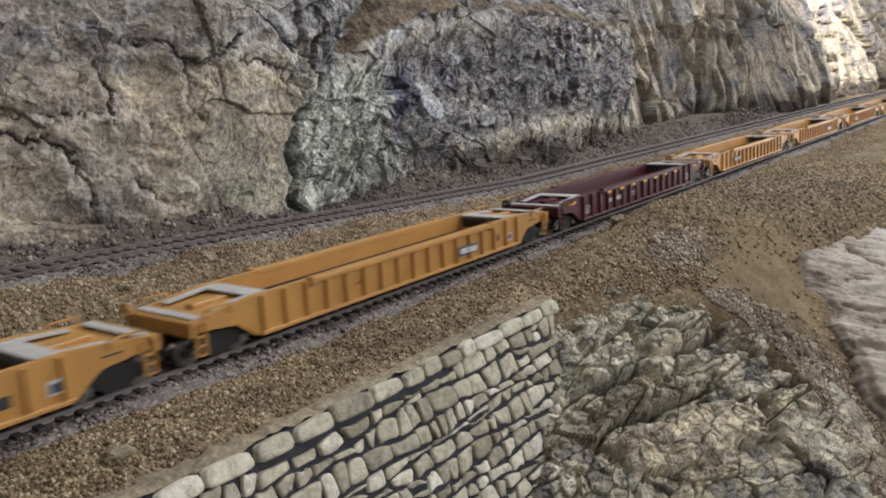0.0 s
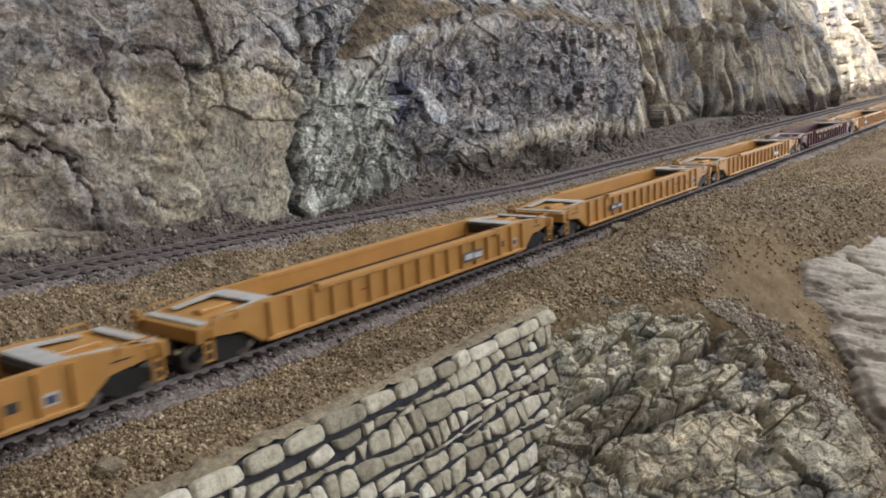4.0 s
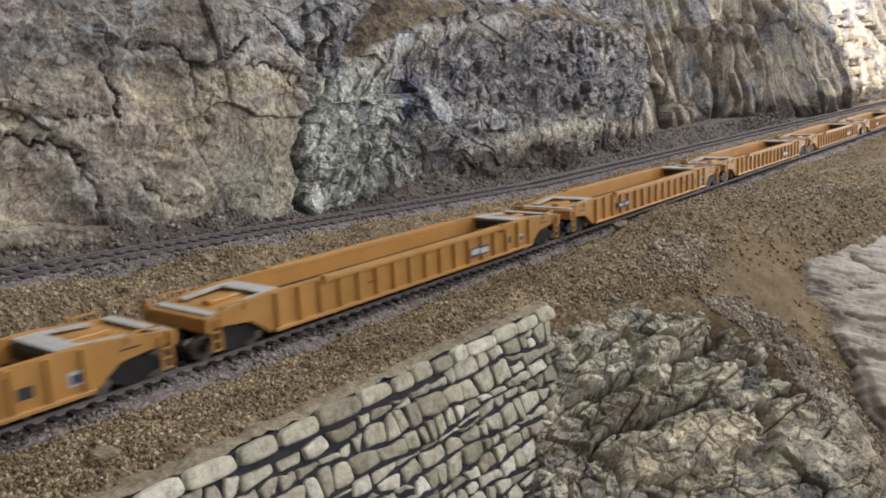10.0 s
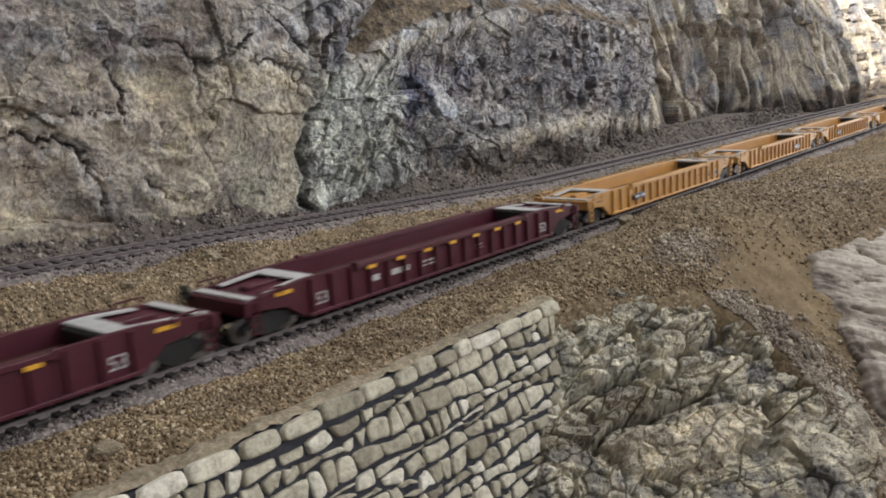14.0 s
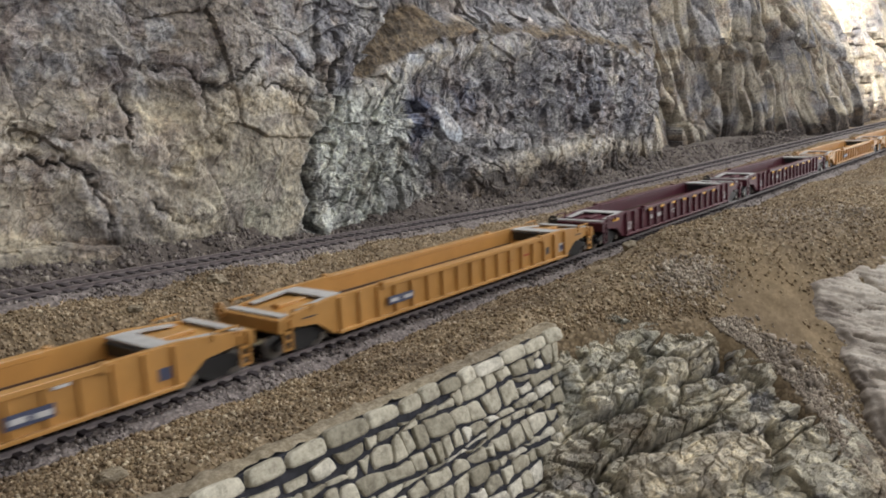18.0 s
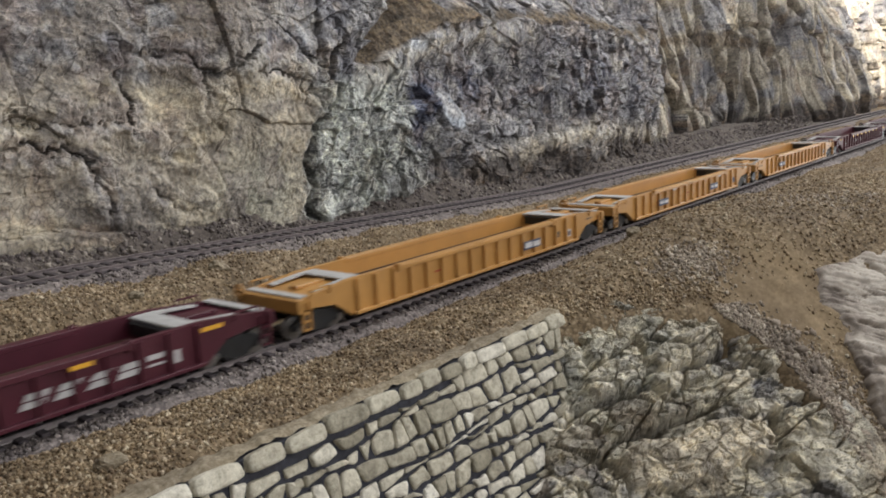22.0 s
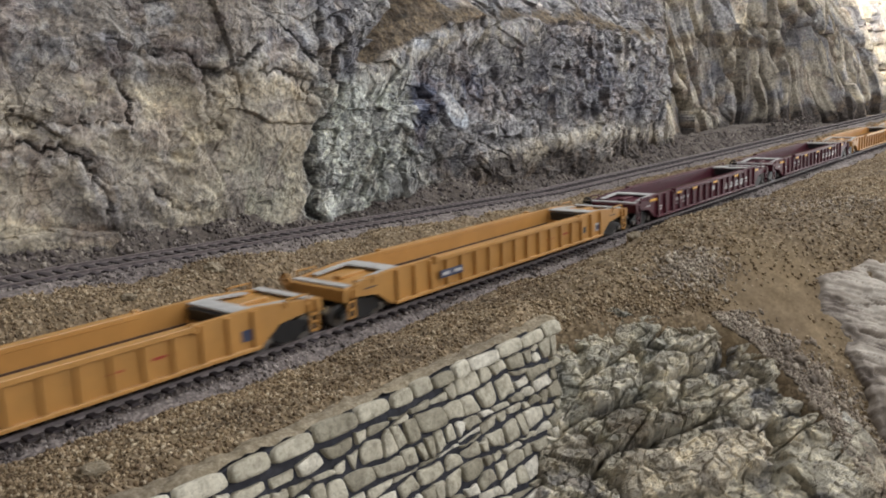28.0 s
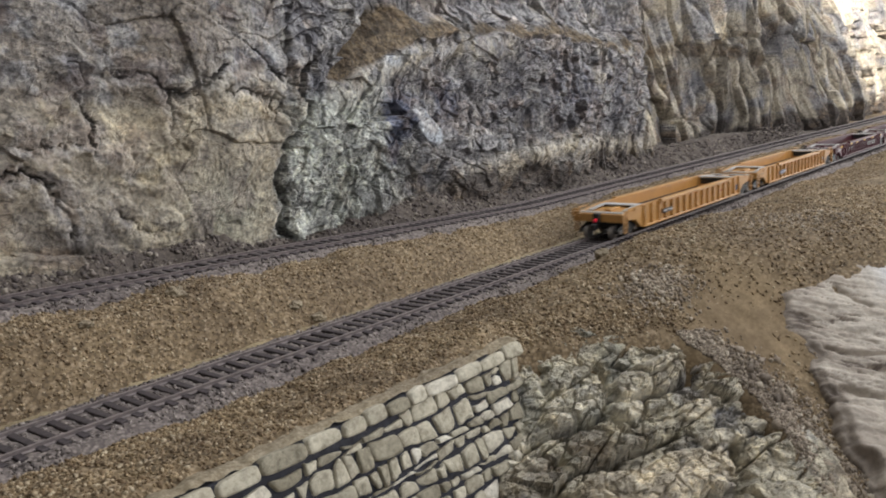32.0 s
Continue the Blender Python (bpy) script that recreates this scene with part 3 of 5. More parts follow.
tiny, jt, rt = facets(wx * 290 + wz * 110, wz * 330 - wx * 130, 40, 1.5)
slabs, jl = blocks(wx * 8 + wz * 3, wz * 6, 44, 0.7)
shard, jd, rd = facets(wx * 40 + wz * 12, wz * 6.5, 59, 1.0)
split, jp, rp = facets(wx * 95 + wz * 30, wz * 14, 79, 0.8)
buttress = 0.5 - np.abs(fbm(X * 5.5 + 0.35 * Z * 5, Z * 2.2, 3, 60)) * 2
rough_left = step(-0.05, 0.22, fbm(X * 15, Z * 15, 3, 45))
relief = left * (0.0048 * big - 0.0006 * (1 - step(0, 0.05, jb)) + 0.0012 * med * rough_left + 0.0008 * sml * step(-0.1, 0.2, fbm(X * 30, Z * 30, 2, 46)) + 0.0030 * flakes(X * 20 + Z * 12, Z * 36, 38, 7) + 0.0016 * flakes(X * 60, Z * 85 + X * 10, 39, 6) * rough_left)
ledge_line = 0.108 + 0.027 * step(0.515, 0.64, X) - 0.012 * step(0.70, 0.95, X) + 0.008 * fbm(X * 40, Z * 0, 3, 53)
patch = step(0.32, 0.42, bump_at(X + 0.55 * (Z - 0.068), Z, 0.612, 0.072, 0.0095, 0.0135) + 0.30 * fbm(X * 70, Z * 70, 4, 58))
band = np.exp(-((Z - ledge_line + 0.008) / 0.008) ** 2) * step(0.50, 0.52, X) * (1 - step(0.68, 0.74, X)) + np.exp(-((Z - np.interp(X, (0.63, 0.69, 0.77, 0.96), (0.030, 0.037, 0.046, 0.032))) / 0.008) ** 2) * step(0.62, 0.66, X) * (1 - step(0.92, 0.97, X))
even = np.clip(1 - 0.75 * patch - 0.6 * band, 0.2, 1)
relief += mid * (even * (0.0042 * med + 0.0050 * big + 0.0017 * sml + 0.0005 * tiny - 0.0012 * (1 - step(0, 0.10, jm)) - 0.0005 * (1 - step(0, 0.10, js))) + 0.002 * band + 0.002 * np.exp(-((X - 0.489) / 0.010) ** 2))
relief += far * (0.020 * slabs + 0.034 * buttress + 0.014 * shard + 0.0034 * split - 0.004 * (1 - step(0, 0.08, jl)) - 0.009 * (1 - step(0, 0.16, jd)) )
near = 0.30 * left + mid * even + 0.25 * far
relief += 0.012 * fbm(X * 9, Z * 9, 3, 47) + near * (0.0022 * fbm(X * 45, Z * 60, 5, 48, 0.55) - 0.0008 * np.abs(fbm(X * 120, Z * 150, 4, 49))) + far * 0.003 * fbm(X * 60, Z * 18, 4, 50)
crack_x, crack_z = X + 0.006 * fbm(X * 110, Z * 110, 4, 51, 0.6), Z + 0.006 * fbm(X * 110 + 3, Z * 110, 4, 52, 0.6)
# near-black along each crack: wash, and the crack's shade put into colour
crack_shade_wash, groove = 0 * X, 0 * X
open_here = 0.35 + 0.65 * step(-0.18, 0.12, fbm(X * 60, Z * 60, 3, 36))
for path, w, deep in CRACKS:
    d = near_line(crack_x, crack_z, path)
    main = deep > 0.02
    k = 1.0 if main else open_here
    crack_shade_wash = np.maximum(crack_shade_wash, k * min(1, w / 0.0016) * np.exp(-(d / (0.66 * w + 0.0002)) ** 4))
    groove = np.maximum(groove, np.exp(-(d / 0.008) ** 2))
    deep = deep if main else 0.6 * deep
    relief -= k * 1.1 * deep * np.exp(-(d / (0.62 * w)) ** 4) + 0.07 * deep * np.exp(-(d / (2.2 * w)) ** 2) - 0.0015 * np.exp(-((d - 0.006) / 0.004) ** 2)
# the ledge with loose soil over the middle part: rock above it stands back
above = step(0, 0.004, Z - ledge_line) * step(0.505, 0.520, X - 1.1 * (Z - 0.108) + 0.012 * fbm(X * 50, Z * 50, 3, 75)) * (1 - step(0.93, 0.97, X))
soil_top = ledge_line + 0.030 * np.exp(-((X - 0.560) / 0.05) ** 2) + 0.010
soil = above * (1 - step(-0.004, 0.004, Z - soil_top + 0.012 * fbm(X * 50, Z * 50, 3, 54)))
YC = cliff_line(X) - relief + 0.10 * np.maximum(Z - 0.03, 0) * step(1.25, 1.7, X) * 3 + 0.12 * np.maximum(Z - 0.13, 0)
YC = YC + above * np.clip((Z - ledge_line) * 0.9, 0, 0.024)
YC = YC * (1 - soil) + soil * (cliff_line(X) + 0.9 * (Z - ledge_line) - 0.002 + 0.0022 * fbm(X * 200, Z * 200, 3, 55) - 0.006 * fbm(X * 30, Z * 30, 2, 56))
nz = fbm(X * 26, Z * 26, 4, 57)
nf = fbm(X * 70, Z * 70, 4, 58)
low_band = np.exp(-((Z - np.interp(X, (0.63, 0.69, 0.77, 0.96), (0.030, 0.037, 0.046, 0.032)) - 0.004 * nf) / 0.008) ** 2) * mid * step(0.62, 0.66, X)
top_band = np.exp(-((Z - ledge_line + 0.007) / 0.009) ** 2) * step(0.50, 0.52, X) * (1 - step(0.68, 0.74, X))
upper_left = left * step(0.098, 0.114, Z + 0.025 * nz)
far_soil = bump_at(X, Z, 1.045, 0.146, 0.07, 0.020) + 0.9 * bump_at(X - 1.3, Z + 0.10 * (X - 1.3), 0.05, 0.118, 0.15, 0.011) + 0.7 * bump_at(X, Z, 1.18, 0.130, 0.10, 0.014)
masks = {
    "soil": np.clip(soil + 0.75 * far * step(0.30, 0.90, far_soil + 0.9 * nf), 0, 1),
    "cream": np.clip(top_band * step(-0.45, -0.1, nf) + 0.9 * low_band + left * (0.55 + 0.45 * step(-0.25, 0.10, nz + 0.3 * nf)) * (1 - 0.7 * upper_left) + mid * step(0.10, 0.3, nz) * 0.35 + far * step(-0.25, 0.10, nz) * 0.75, 0, 1),
    "taupe": np.clip(0.95 * upper_left * step(-0.20, 0.10, nz + 0.4 * nf) + 0.65 * left * step(0.08, 0.22, fbm(X * 18 + 4, Z * 38, 4, 35)) + 0.3 * far * step(0.0, 0.25, nf), 0, 1),
    "mauve": np.clip(mid * step(-0.15, 0.12, nf + 0.5 * nz) * 0.8 * (0.25 + 0.75 * step(0.045, 0.070, Z + 0.10 * (X - 0.7))) * (0.2 + 0.8 * step(0.54, 0.62, X)) + 0.50 * left * step(0.05, 0.35, nf + 0.60 * groove - 0.25) + 0.30 * far * step(0.05, 0.25, nf), 0, 1),
    "green": np.clip(mid * (1 - step(0.545, 0.60, X + 0.02 * nf)) * (1 - step(0.085, 0.105, Z + 0.02 * nz)) * (0.55 + 0.45 * step(-0.25, 0.05, nf)), 0, 1),
    "slate": np.clip(1.5 * bump_at(X, Z, 0.583, 0.082, 0.020, 0.018) * step(-0.35, 0.0, nf) * (1 - left) + 1.2 * bump_at(X + 0.4 * (Z - 0.055), Z, 0.575, 0.052, 0.010, 0.020) * step(-0.2, 0.1, nf) + 1.1 * bump_at(X, Z, 0.630, 0.090, 0.020, 0.014) * step(-0.15, 0.15, nf) + 0.7 * bump_at(X, Z, 0.80, 0.09, 0.10, 0.025) * step(-0.05, 0.2, nf) + 0.55 * bump_at(X, Z, 0.497, 0.103, 0.012, 0.010) * step(-0.3, 0.0, nf) + 1.0 * bump_at(X, Z, 0.486, 0.032, 0.008, 0.008) * step(-0.25, 0.0, nf) + 0.5 * upper_left * step(0.05, 0.3, nf), 0, 1),
    "chalk": np.clip(0.40 * low_band * step(-0.3, 0.05, nf) + patch + 0.3 * top_band * step(-0.35, 0.05, nf) + 0.9 * bump_at(X, Z, 0.578, 0.122, 0.012, 0.008) * step(-0.4, 0.0, nf) + 0.35 * upper_left * step(0.10, 0.30, fbm(X * 60 + 8, Z * 60, 4, 34)) + 0.7 * far * step(0.4, 0.7, bump_at(X + 0.5 * (Z - 0.05), Z, 1.40, 0.045, 0.045, 0.06) + 0.4 * nf), 0, 1),
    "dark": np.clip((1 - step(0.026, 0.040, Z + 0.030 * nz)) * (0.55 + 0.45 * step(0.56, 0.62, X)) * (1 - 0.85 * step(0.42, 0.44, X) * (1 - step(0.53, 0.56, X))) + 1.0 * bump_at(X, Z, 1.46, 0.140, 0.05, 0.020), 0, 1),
    "buff": np.clip(0.62 * left * step(0.385, 0.41, X + 0.02 * nf) * (1 - step(0.088, 0.104, Z + 0.02 * nz)) * step(-0.3, 0.1, nf + 0.3 * nz) + 0.5 * low_band * step(-0.1, 0.2, nf), 0, 1),
    "moss": np.clip(0.75 * bump_at(X, Z, 0.432, 0.036, 0.035, 0.026) * left * step(-0.3, 0.1, nf), 0, 1),
    "crack_shade_wash": 0.85 * crack_shade_wash * step(-0.5, -0.15, nf),
    "rust": np.clip(step(0.16, 0.34, nf + 0.3 * nz) * (0.30 * left + 0.25 * mid + 0.35 * far) + 0.6 * bump_at(X, Z, 0.382, 0.087, 0.012, 0.009) * step(-0.3, 0.1, nf), 0, 1),
    "facet": np.clip(0.5 + mid * even * (0.34 * (rm - 0.5) + 0.50 * (rs_ - 0.5) + 0.30 * (rt - 0.5)) + left * (0.22 * (rb - 0.5) + 0.22 * (rs_ - 0.5) * rough_left) + far * (0.55 * (rd - 0.5) + 0.45 * (rp - 0.5)), 0, 1),
}
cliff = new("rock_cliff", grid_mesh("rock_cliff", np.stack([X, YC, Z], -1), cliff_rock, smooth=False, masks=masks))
tagged(cliff, "tall grey and cream fractured rock cliff behind the tracks", "cliff", kind="structure")


def talus_z(x, y):
    heap = 1 + 0.5 * step(0.55, 0.62, x) - 0.80 * step(0.425, 0.450, x) * (1 - step(0.505, 0.560, x)) + 0.55 * np.exp(-((x - 0.375) / 0.032) ** 2)
    return back_level(x) - 0.0075 + 0.013 * step(0.104, 0.136, y + 0.012 * fbm(x * 16, y * 0, 3, 91)) * heap + 0.004 * fbm(x * 60, y * 60, 4, 92)


tx_, ty_ = np.meshgrid(axis_steps([(-0.3, 0.24, 0.02), (0.24, 1.0, 0.0016), (1.0, 1.7, 0.006)]), np.linspace(0.101, 0.150, 28))
tz_ = talus_z(tx_, ty_) + 0.0016 * fbm(tx_ * 300, ty_ * 300, 3, 93)
tz_ = tz_ - 0.02 * step(1.2, 1.6, tx_) - 0.004 * (1 - step(0.101, 0.106, ty_))
talus = new("talus", grid_mesh("talus", np.stack([tx_, ty_, tz_], -1), talus_mat))
tagged(talus, "dark brown dirt and rubble heaped against the cliff", "dirt", kind="structure")


# ---- the outcrop beside the retaining wall -----------------------------
S, T = np.meshgrid(np.arange(-0.135, 0.046, 0.00052), np.arange(-0.120, 0.040, 0.00052))
along, out = Vector((0.675, -0.52, 0)).normalized(), Vector((-0.52, -0.675, 1)).normalized()
uphill = out.cross(along)
base = np.array((0.46, -0.13, -0.016))
wx, wz = S + 0.004 * fbm(S * 45, T * 45, 3, 61), T + 0.004 * fbm(S * 45 + 5, T * 45, 3, 62)
# the larger stones of the outcrop: place along and up the slope, half sizes, turn, height, paleness
LUMPS = [
    (-0.036, -0.044, 0.034, 0.0095, 6, 0.0075, 1.0), (-0.058, -0.0090, 0.017, 0.0062, 24, 0.0048, 0.55),
    (-0.024, 0.0000, 0.018, 0.0055, 16, 0.0062, 0.75), (-0.064, 0.0020, 0.012, 0.0060, 8, 0.0040, 0.35),
    (-0.0370, -0.0135, 0.0085, 0.0040, 20, 0.0040, 0.5), (-0.0095, -0.0180, 0.0085, 0.0045, 0, 0.0050, 0.9),
    (0.0060, -0.0010, 0.0070, 0.0035, -12, 0.0040, 0.8), (0.0045, -0.0110, 0.0105, 0.0050, -6, 0.0048, 0.45),
    (0.0065, -0.0245, 0.0100, 0.0032, -4, 0.0036, 0.3), (-0.0060, -0.0300, 0.0095, 0.0028, -3, 0.0040, 0.6),
    (0.0075, -0.0375, 0.0042, 0.0060, -20, 0.0042, 0.6), (0.0155, -0.0365, 0.0038, 0.0055, 10, 0.0042, 0.5),
    (-0.0760, -0.0260, 0.0070, 0.0042, 20, 0.0034, 0.4), (-0.0560, -0.0300, 0.0150, 0.0040, 14, 0.0030, 0.1),
]
lump, pale, stone_tone = 0 * S, 0 * S, 0 * S
for cs, ct, a, b, turn, high, tone in LUMPS:
    ca, sa = math.cos(math.radians(turn)), math.sin(math.radians(turn))
    u, v = ((wx - cs) * ca + (wz - ct) * sa) / a, (-(wx - cs) * sa + (wz - ct) * ca) / b
    r = (np.abs(u) ** 3.2 + np.abs(v) ** 3.2) ** (1 / 3.2)
    body = 1 - step(0.80, 1.06, r)
    lump = np.maximum(lump, body * high * (1 + 0.35 * v - 0.12 * u))
    pale = np.maximum(pale, body * tone)
    stone_tone = np.maximum(stone_tone, body * step(0.85, 1.0, tone + 0 * r))
big, jb, rb = facets(wx * 34 - wz * 22, wz * 62 + wx * 14, 63, 0.9)
med, jm, rm = facets(wx * 90 - wz * 50, wz * 150 + wx * 40, 64, 1.5)
sml, js, rs_ = facets(wx * 210 - wz * 90, wz * 310 + wx * 60, 65, 1.6)
tiny, jt, rt = facets(wx * 420 - wz * 150, wz * 520 + wx * 110, 29, 1.5)
broken = step(-0.20, 0.10, fbm(S * 22, T * 26, 3, 78)) * (1 - 0.55 * pale)
relief = 0.62 * lump + 0.0026 * big * (1 - 0.6 * pale) + (0.40 + 0.60 * broken) * (0.0019 * med + 0.0010 * sml + 0.0003 * tiny - 0.0022 * (1 - step(0, 0.07, jm)) - 0.0009 * (1 - step(0, 0.09, js))) - 0.0042 * (1 - step(0, 0.045, jb)) * (1 - stone_tone) + 0.0034 * flakes(S * 40 + T * 10, T * 80, 30, 8)
relief = relief + 0.0035 * fbm(S * 18, T * 18, 2, 66) + 0.0012 * fbm(S * 110, T * 130, 4, 67, 0.62) - 0.0008 * np.abs(fbm(S * 190, T * 240, 3, 80))
for path, w, deep in [([(-0.0697, 0.0201), (-0.0671, 0.0093), (-0.0690, -0.0032)], 0.0016, 0.006), ([(-0.0489, -0.0166), (-0.0437, -0.0083), (-0.0425, 0.0020), (-0.0440, 0.0080)], 0.0010, 0.007), ([(-0.0417, -0.0083), (-0.0315, -0.0075), (-0.0048, -0.0020)], 0.0011, 0.007), ([(-0.0822, -0.0241), (-0.068, -0.0196), (-0.0493, -0.0168), (-0.0384, -0.0196)], 0.0011, 0.008), ([(-0.0752, -0.0428), (-0.0675, -0.0352), (-0.0508, -0.0336), (-0.038, -0.029), (-0.020, -0.0265)], 0.0013, 0.009), ([(0.0, -0.034), (-0.0005, -0.046), (-0.008, -0.054)], 0.0016, 0.010), ([(0.002, 0.010), (-0.0035, 0.0045), (-0.005, -0.006), (0.006, -0.015)], 0.0013, 0.008)]:
    relief -= 0.8 * deep * np.exp(-(near_line(wx, wz, path) / w) ** 2)
inside = rock_inside(S, T) + 0.007 * fbm(S * 70, T * 70, 4, 71)
relief = relief * step(-0.006, 0.010, inside) - 0.0018 * (1 - step(-0.002, 0.010, inside)) - 0.012 * (1 - step(-0.012, -0.003, inside)) - 0.05 * (1 - step(-0.040, -0.012, inside))
pts = base + S[..., None] * np.array(along) + T[..., None] * np.array(uphill) + relief[..., None] * np.array(out)
nz, nf = fbm(S * 30, T * 40, 4, 73), fbm(S * 90, T * 90, 4, 74)
edge_dirt = 1 - step(0.0, 0.014, inside + 0.010 * nz)
masks = {
    "buff": np.clip(0.85 * stone_tone + 0.30 * pale * (1 - stone_tone), 0, 1),
    "slate": np.clip(step(0.12, 0.34, nf - 0.5 * nz) * 0.45 * (1 - pale) + 0.35 * bump_at(S, T, 0.002, -0.021, 0.012, 0.006) * step(-0.2, 0.1, nf), 0, 1),
    "dark": np.clip(step(0.20, 0.40, nf + 0.1 * nz) * 0.4 * (1 - pale), 0, 1),
    "rust": np.clip(1.0 * bump_at(S, T, -0.034, -0.0245, 0.012, 0.0050) * step(-0.15, 0.15, nf) + 0.55 * bump_at(S, T, -0.008, -0.042, 0.007, 0.006) * step(-0.05, 0.2, nf) + 0.30 * step(0.1, 0.3, fbm(S * 24 + 9, T * 34, 3, 76)), 0, 1),
    "chalk": np.clip(step(0.18, 0.36, nz - 0.3 * nf) * 0.25, 0, 1),
    "moss": np.clip(0.45 * step(-0.012, -0.034, S + 0.02 * nz) * (1 - 0.7 * pale) * step(-0.040, -0.024, T) * step(-0.3, 0.1, nf), 0, 1),
    "facet": np.clip(0.5 + 0.34 * (rm - 0.5) + 0.46 * (rs_ - 0.5) + 0.24 * (rt - 0.5), 0, 1),
    "soil": np.clip(0.70 * bump_at(S, T, -0.056, -0.031, 0.022, 0.007) + 0.45 * step(0.12, 0.34, fbm(S * 36, T * 60, 4, 98)) * (1 - pale) + 0.65 * edge_dirt * step(-0.25, 0.15, nf), 0, 1),
}
outcrop = new("rock_outcrop", grid_mesh("rock_outcrop", pts, front_rock, smooth=False, masks=masks))
tagged(outcrop, "rugged grey-green rock outcrop below the gravel shelf", "rock", kind="structure")

# ---- the pale slab beside the dirt chute -------------------------------
S, T = np.meshgrid(np.arange(0.030, 0.190, 0.0008), np.arange(-0.115, 0.062, 0.0005))
strata = fbm(S * 10 + T * 3, T * 90 + S * 34, 4, 81)
seam = np.abs(fbm(S * 22 + 5, T * 150 + S * 60, 4, 86, 0.6))
relief = 0.0010 + 0.0030 * fbm(S * 25, T * 25, 3, 82) + 0.0007 * strata - 0.0009 * np.exp(-(seam / 0.03) ** 2) + 0.0008 * fbm(S * 160, T * 260, 4, 83, 0.6) + 0.0030 * flakes(S * 14 + T * 4, T * 70 + S * 20, 28, 7)
for path, w, deep in [([(0.052, -0.0195), (0.062, -0.0215), (0.078, -0.0270)], 0.0011, 0.004), ([(0.070, -0.0115), (0.083, -0.0150)], 0.0010, 0.003), ([(0.056, 0.0010), (0.066, -0.0040), (0.080, -0.0065), (0.1, -0.008)], 0.0012, 0.003), ([(0.078, 0.0280), (0.088, 0.0180)], 0.0014, 0.003)]:
    relief -= deep * np.exp(-(near_line(S, T + 0.003 * fbm(S * 90, T * 90, 3, 84), path) / w) ** 2)
inside = slab_inside(S, T) + 0.006 * fbm(S * 80, T * 80, 4, 85)
relief = relief + 0.0020 * step(-0.02, -0.05, T) - (0.0016 + 0.004 * step(-0.030, -0.050, T)) * (1 - step(-0.0012, 0.0016, inside)) - 0.020 * (1 - step(-0.009, -0.003, inside))
pts = base + S[..., None] * np.array(along) + T[..., None] * np.array(uphill) + relief[..., None] * np.array(out)
layer = 0.55 + 0.25 * strata + 0.35 * fbm(S * 40, T * 60, 4, 88) - 0.65 * np.exp(-(seam / 0.045) ** 2) * step(-0.25, 0.15, fbm(S * 30, T * 50, 3, 89)) + 0.25 * fbm(S * 60 + 3, T * 420 + S * 160, 3, 87, 0.6)
layer = layer * (0.35 + 0.65 * step(-0.001, 0.006, inside + 0.003 * fbm(S * 120, T * 120, 3, 90)))
# second mask: where the painted highlight lies
masks = {"layer": layer, "lit_edge": np.clip(bump_at(S, T, 0.118, 0.030, 0.013, 0.05) * step(-0.3, 0.1, fbm(S * 60, T * 60, 4, 77)), 0, 1)}
slab = new("rock_slab", grid_mesh("rock_slab", pts, slab_mat, masks=masks))
tagged(slab, "pale weathered slab of bare rock beside the dirt", "rock")


# ---- the retaining wall ------------------------------------------------
WALL_X0, WALL_TOP, BATTER = 0.165, 0.0042, 0.33


def wall_y(z):
    """The wall leans back as it rises."""
    return -0.0800 + BATTER * (z - WALL_TOP)


wall = new("retaining_wall")
tagged(wall, "dry stone retaining wall of pale stones with dark joints", "wall", kind="structure")
bm = bmesh.new()
prism(bm, [(wall_y(0.0012) + 0.0004, 0.0012), (wall_y(0.0012) + 0.012, 0.0012), (wall_y(-0.10) + 0.03, -0.10), (wall_y(-0.10) + 0.0004, -0.10)], "x", WALL_X0 - 0.02, 0.393)
part("mortar", bm, wall_joint, wall, "dark mortar joints")
lean = math.degrees(math.atan(BATTER))
rng = random.Random(9)


def stone(poly, x, z, proud):
    """One stone from its outline about its middle: rounded corners, a domed and chipped face."""
    for k in (0.15, 0.22):
        poly = [p for a, b in zip(poly, poly[1:] + poly[:1]) for p in ((a[0] + k * (b[0] - a[0]), a[1] + k * (b[1] - a[1])), (b[0] + k * (a[0] - b[0]), b[1] + k * (a[1] - b[1])))]
    n = len(poly)
    verts, faces = [], []
    sx, sz = rng.uniform(-0.12, 0.12), rng.uniform(-0.12, 0.12)
    for k, d in ((1.0, 0.0022), (1.0, -0.0002), (0.93, -0.0006), (0.70, -0.00065)):
        for u, w in poly:
            verts.append((u * k, d + sx * u + sz * w - proud + rng.uniform(-0.00016, 0.00016), w * k))
    verts.append((0, -0.0008 - proud, 0))
    for r in range(3):
        faces += [(r * n + i, r * n + (i + 1) % n, (r + 1) * n + (i + 1) % n, (r + 1) * n + i) for i in range(n)]
    faces += [(3 * n + i, 3 * n + (i + 1) % n, 4 * n) for i in range(n)]
    ob = new("stone", mesh_from("stone", verts, faces, stone_mat, smooth=True))
    ob.parent = wall
    ob.matrix_basis = pose(x, wall_y(z), z, -lean)


def wall_end(z):
    return 0.4025 + 0.40 * (z - WALL_TOP)


# stones in uneven, wavering courses
def course(x, r):
    return 0.0011 * math.sin(38 * x + 1.9 * r) + 0.0008 * math.sin(113 * x + 4.1 * r)


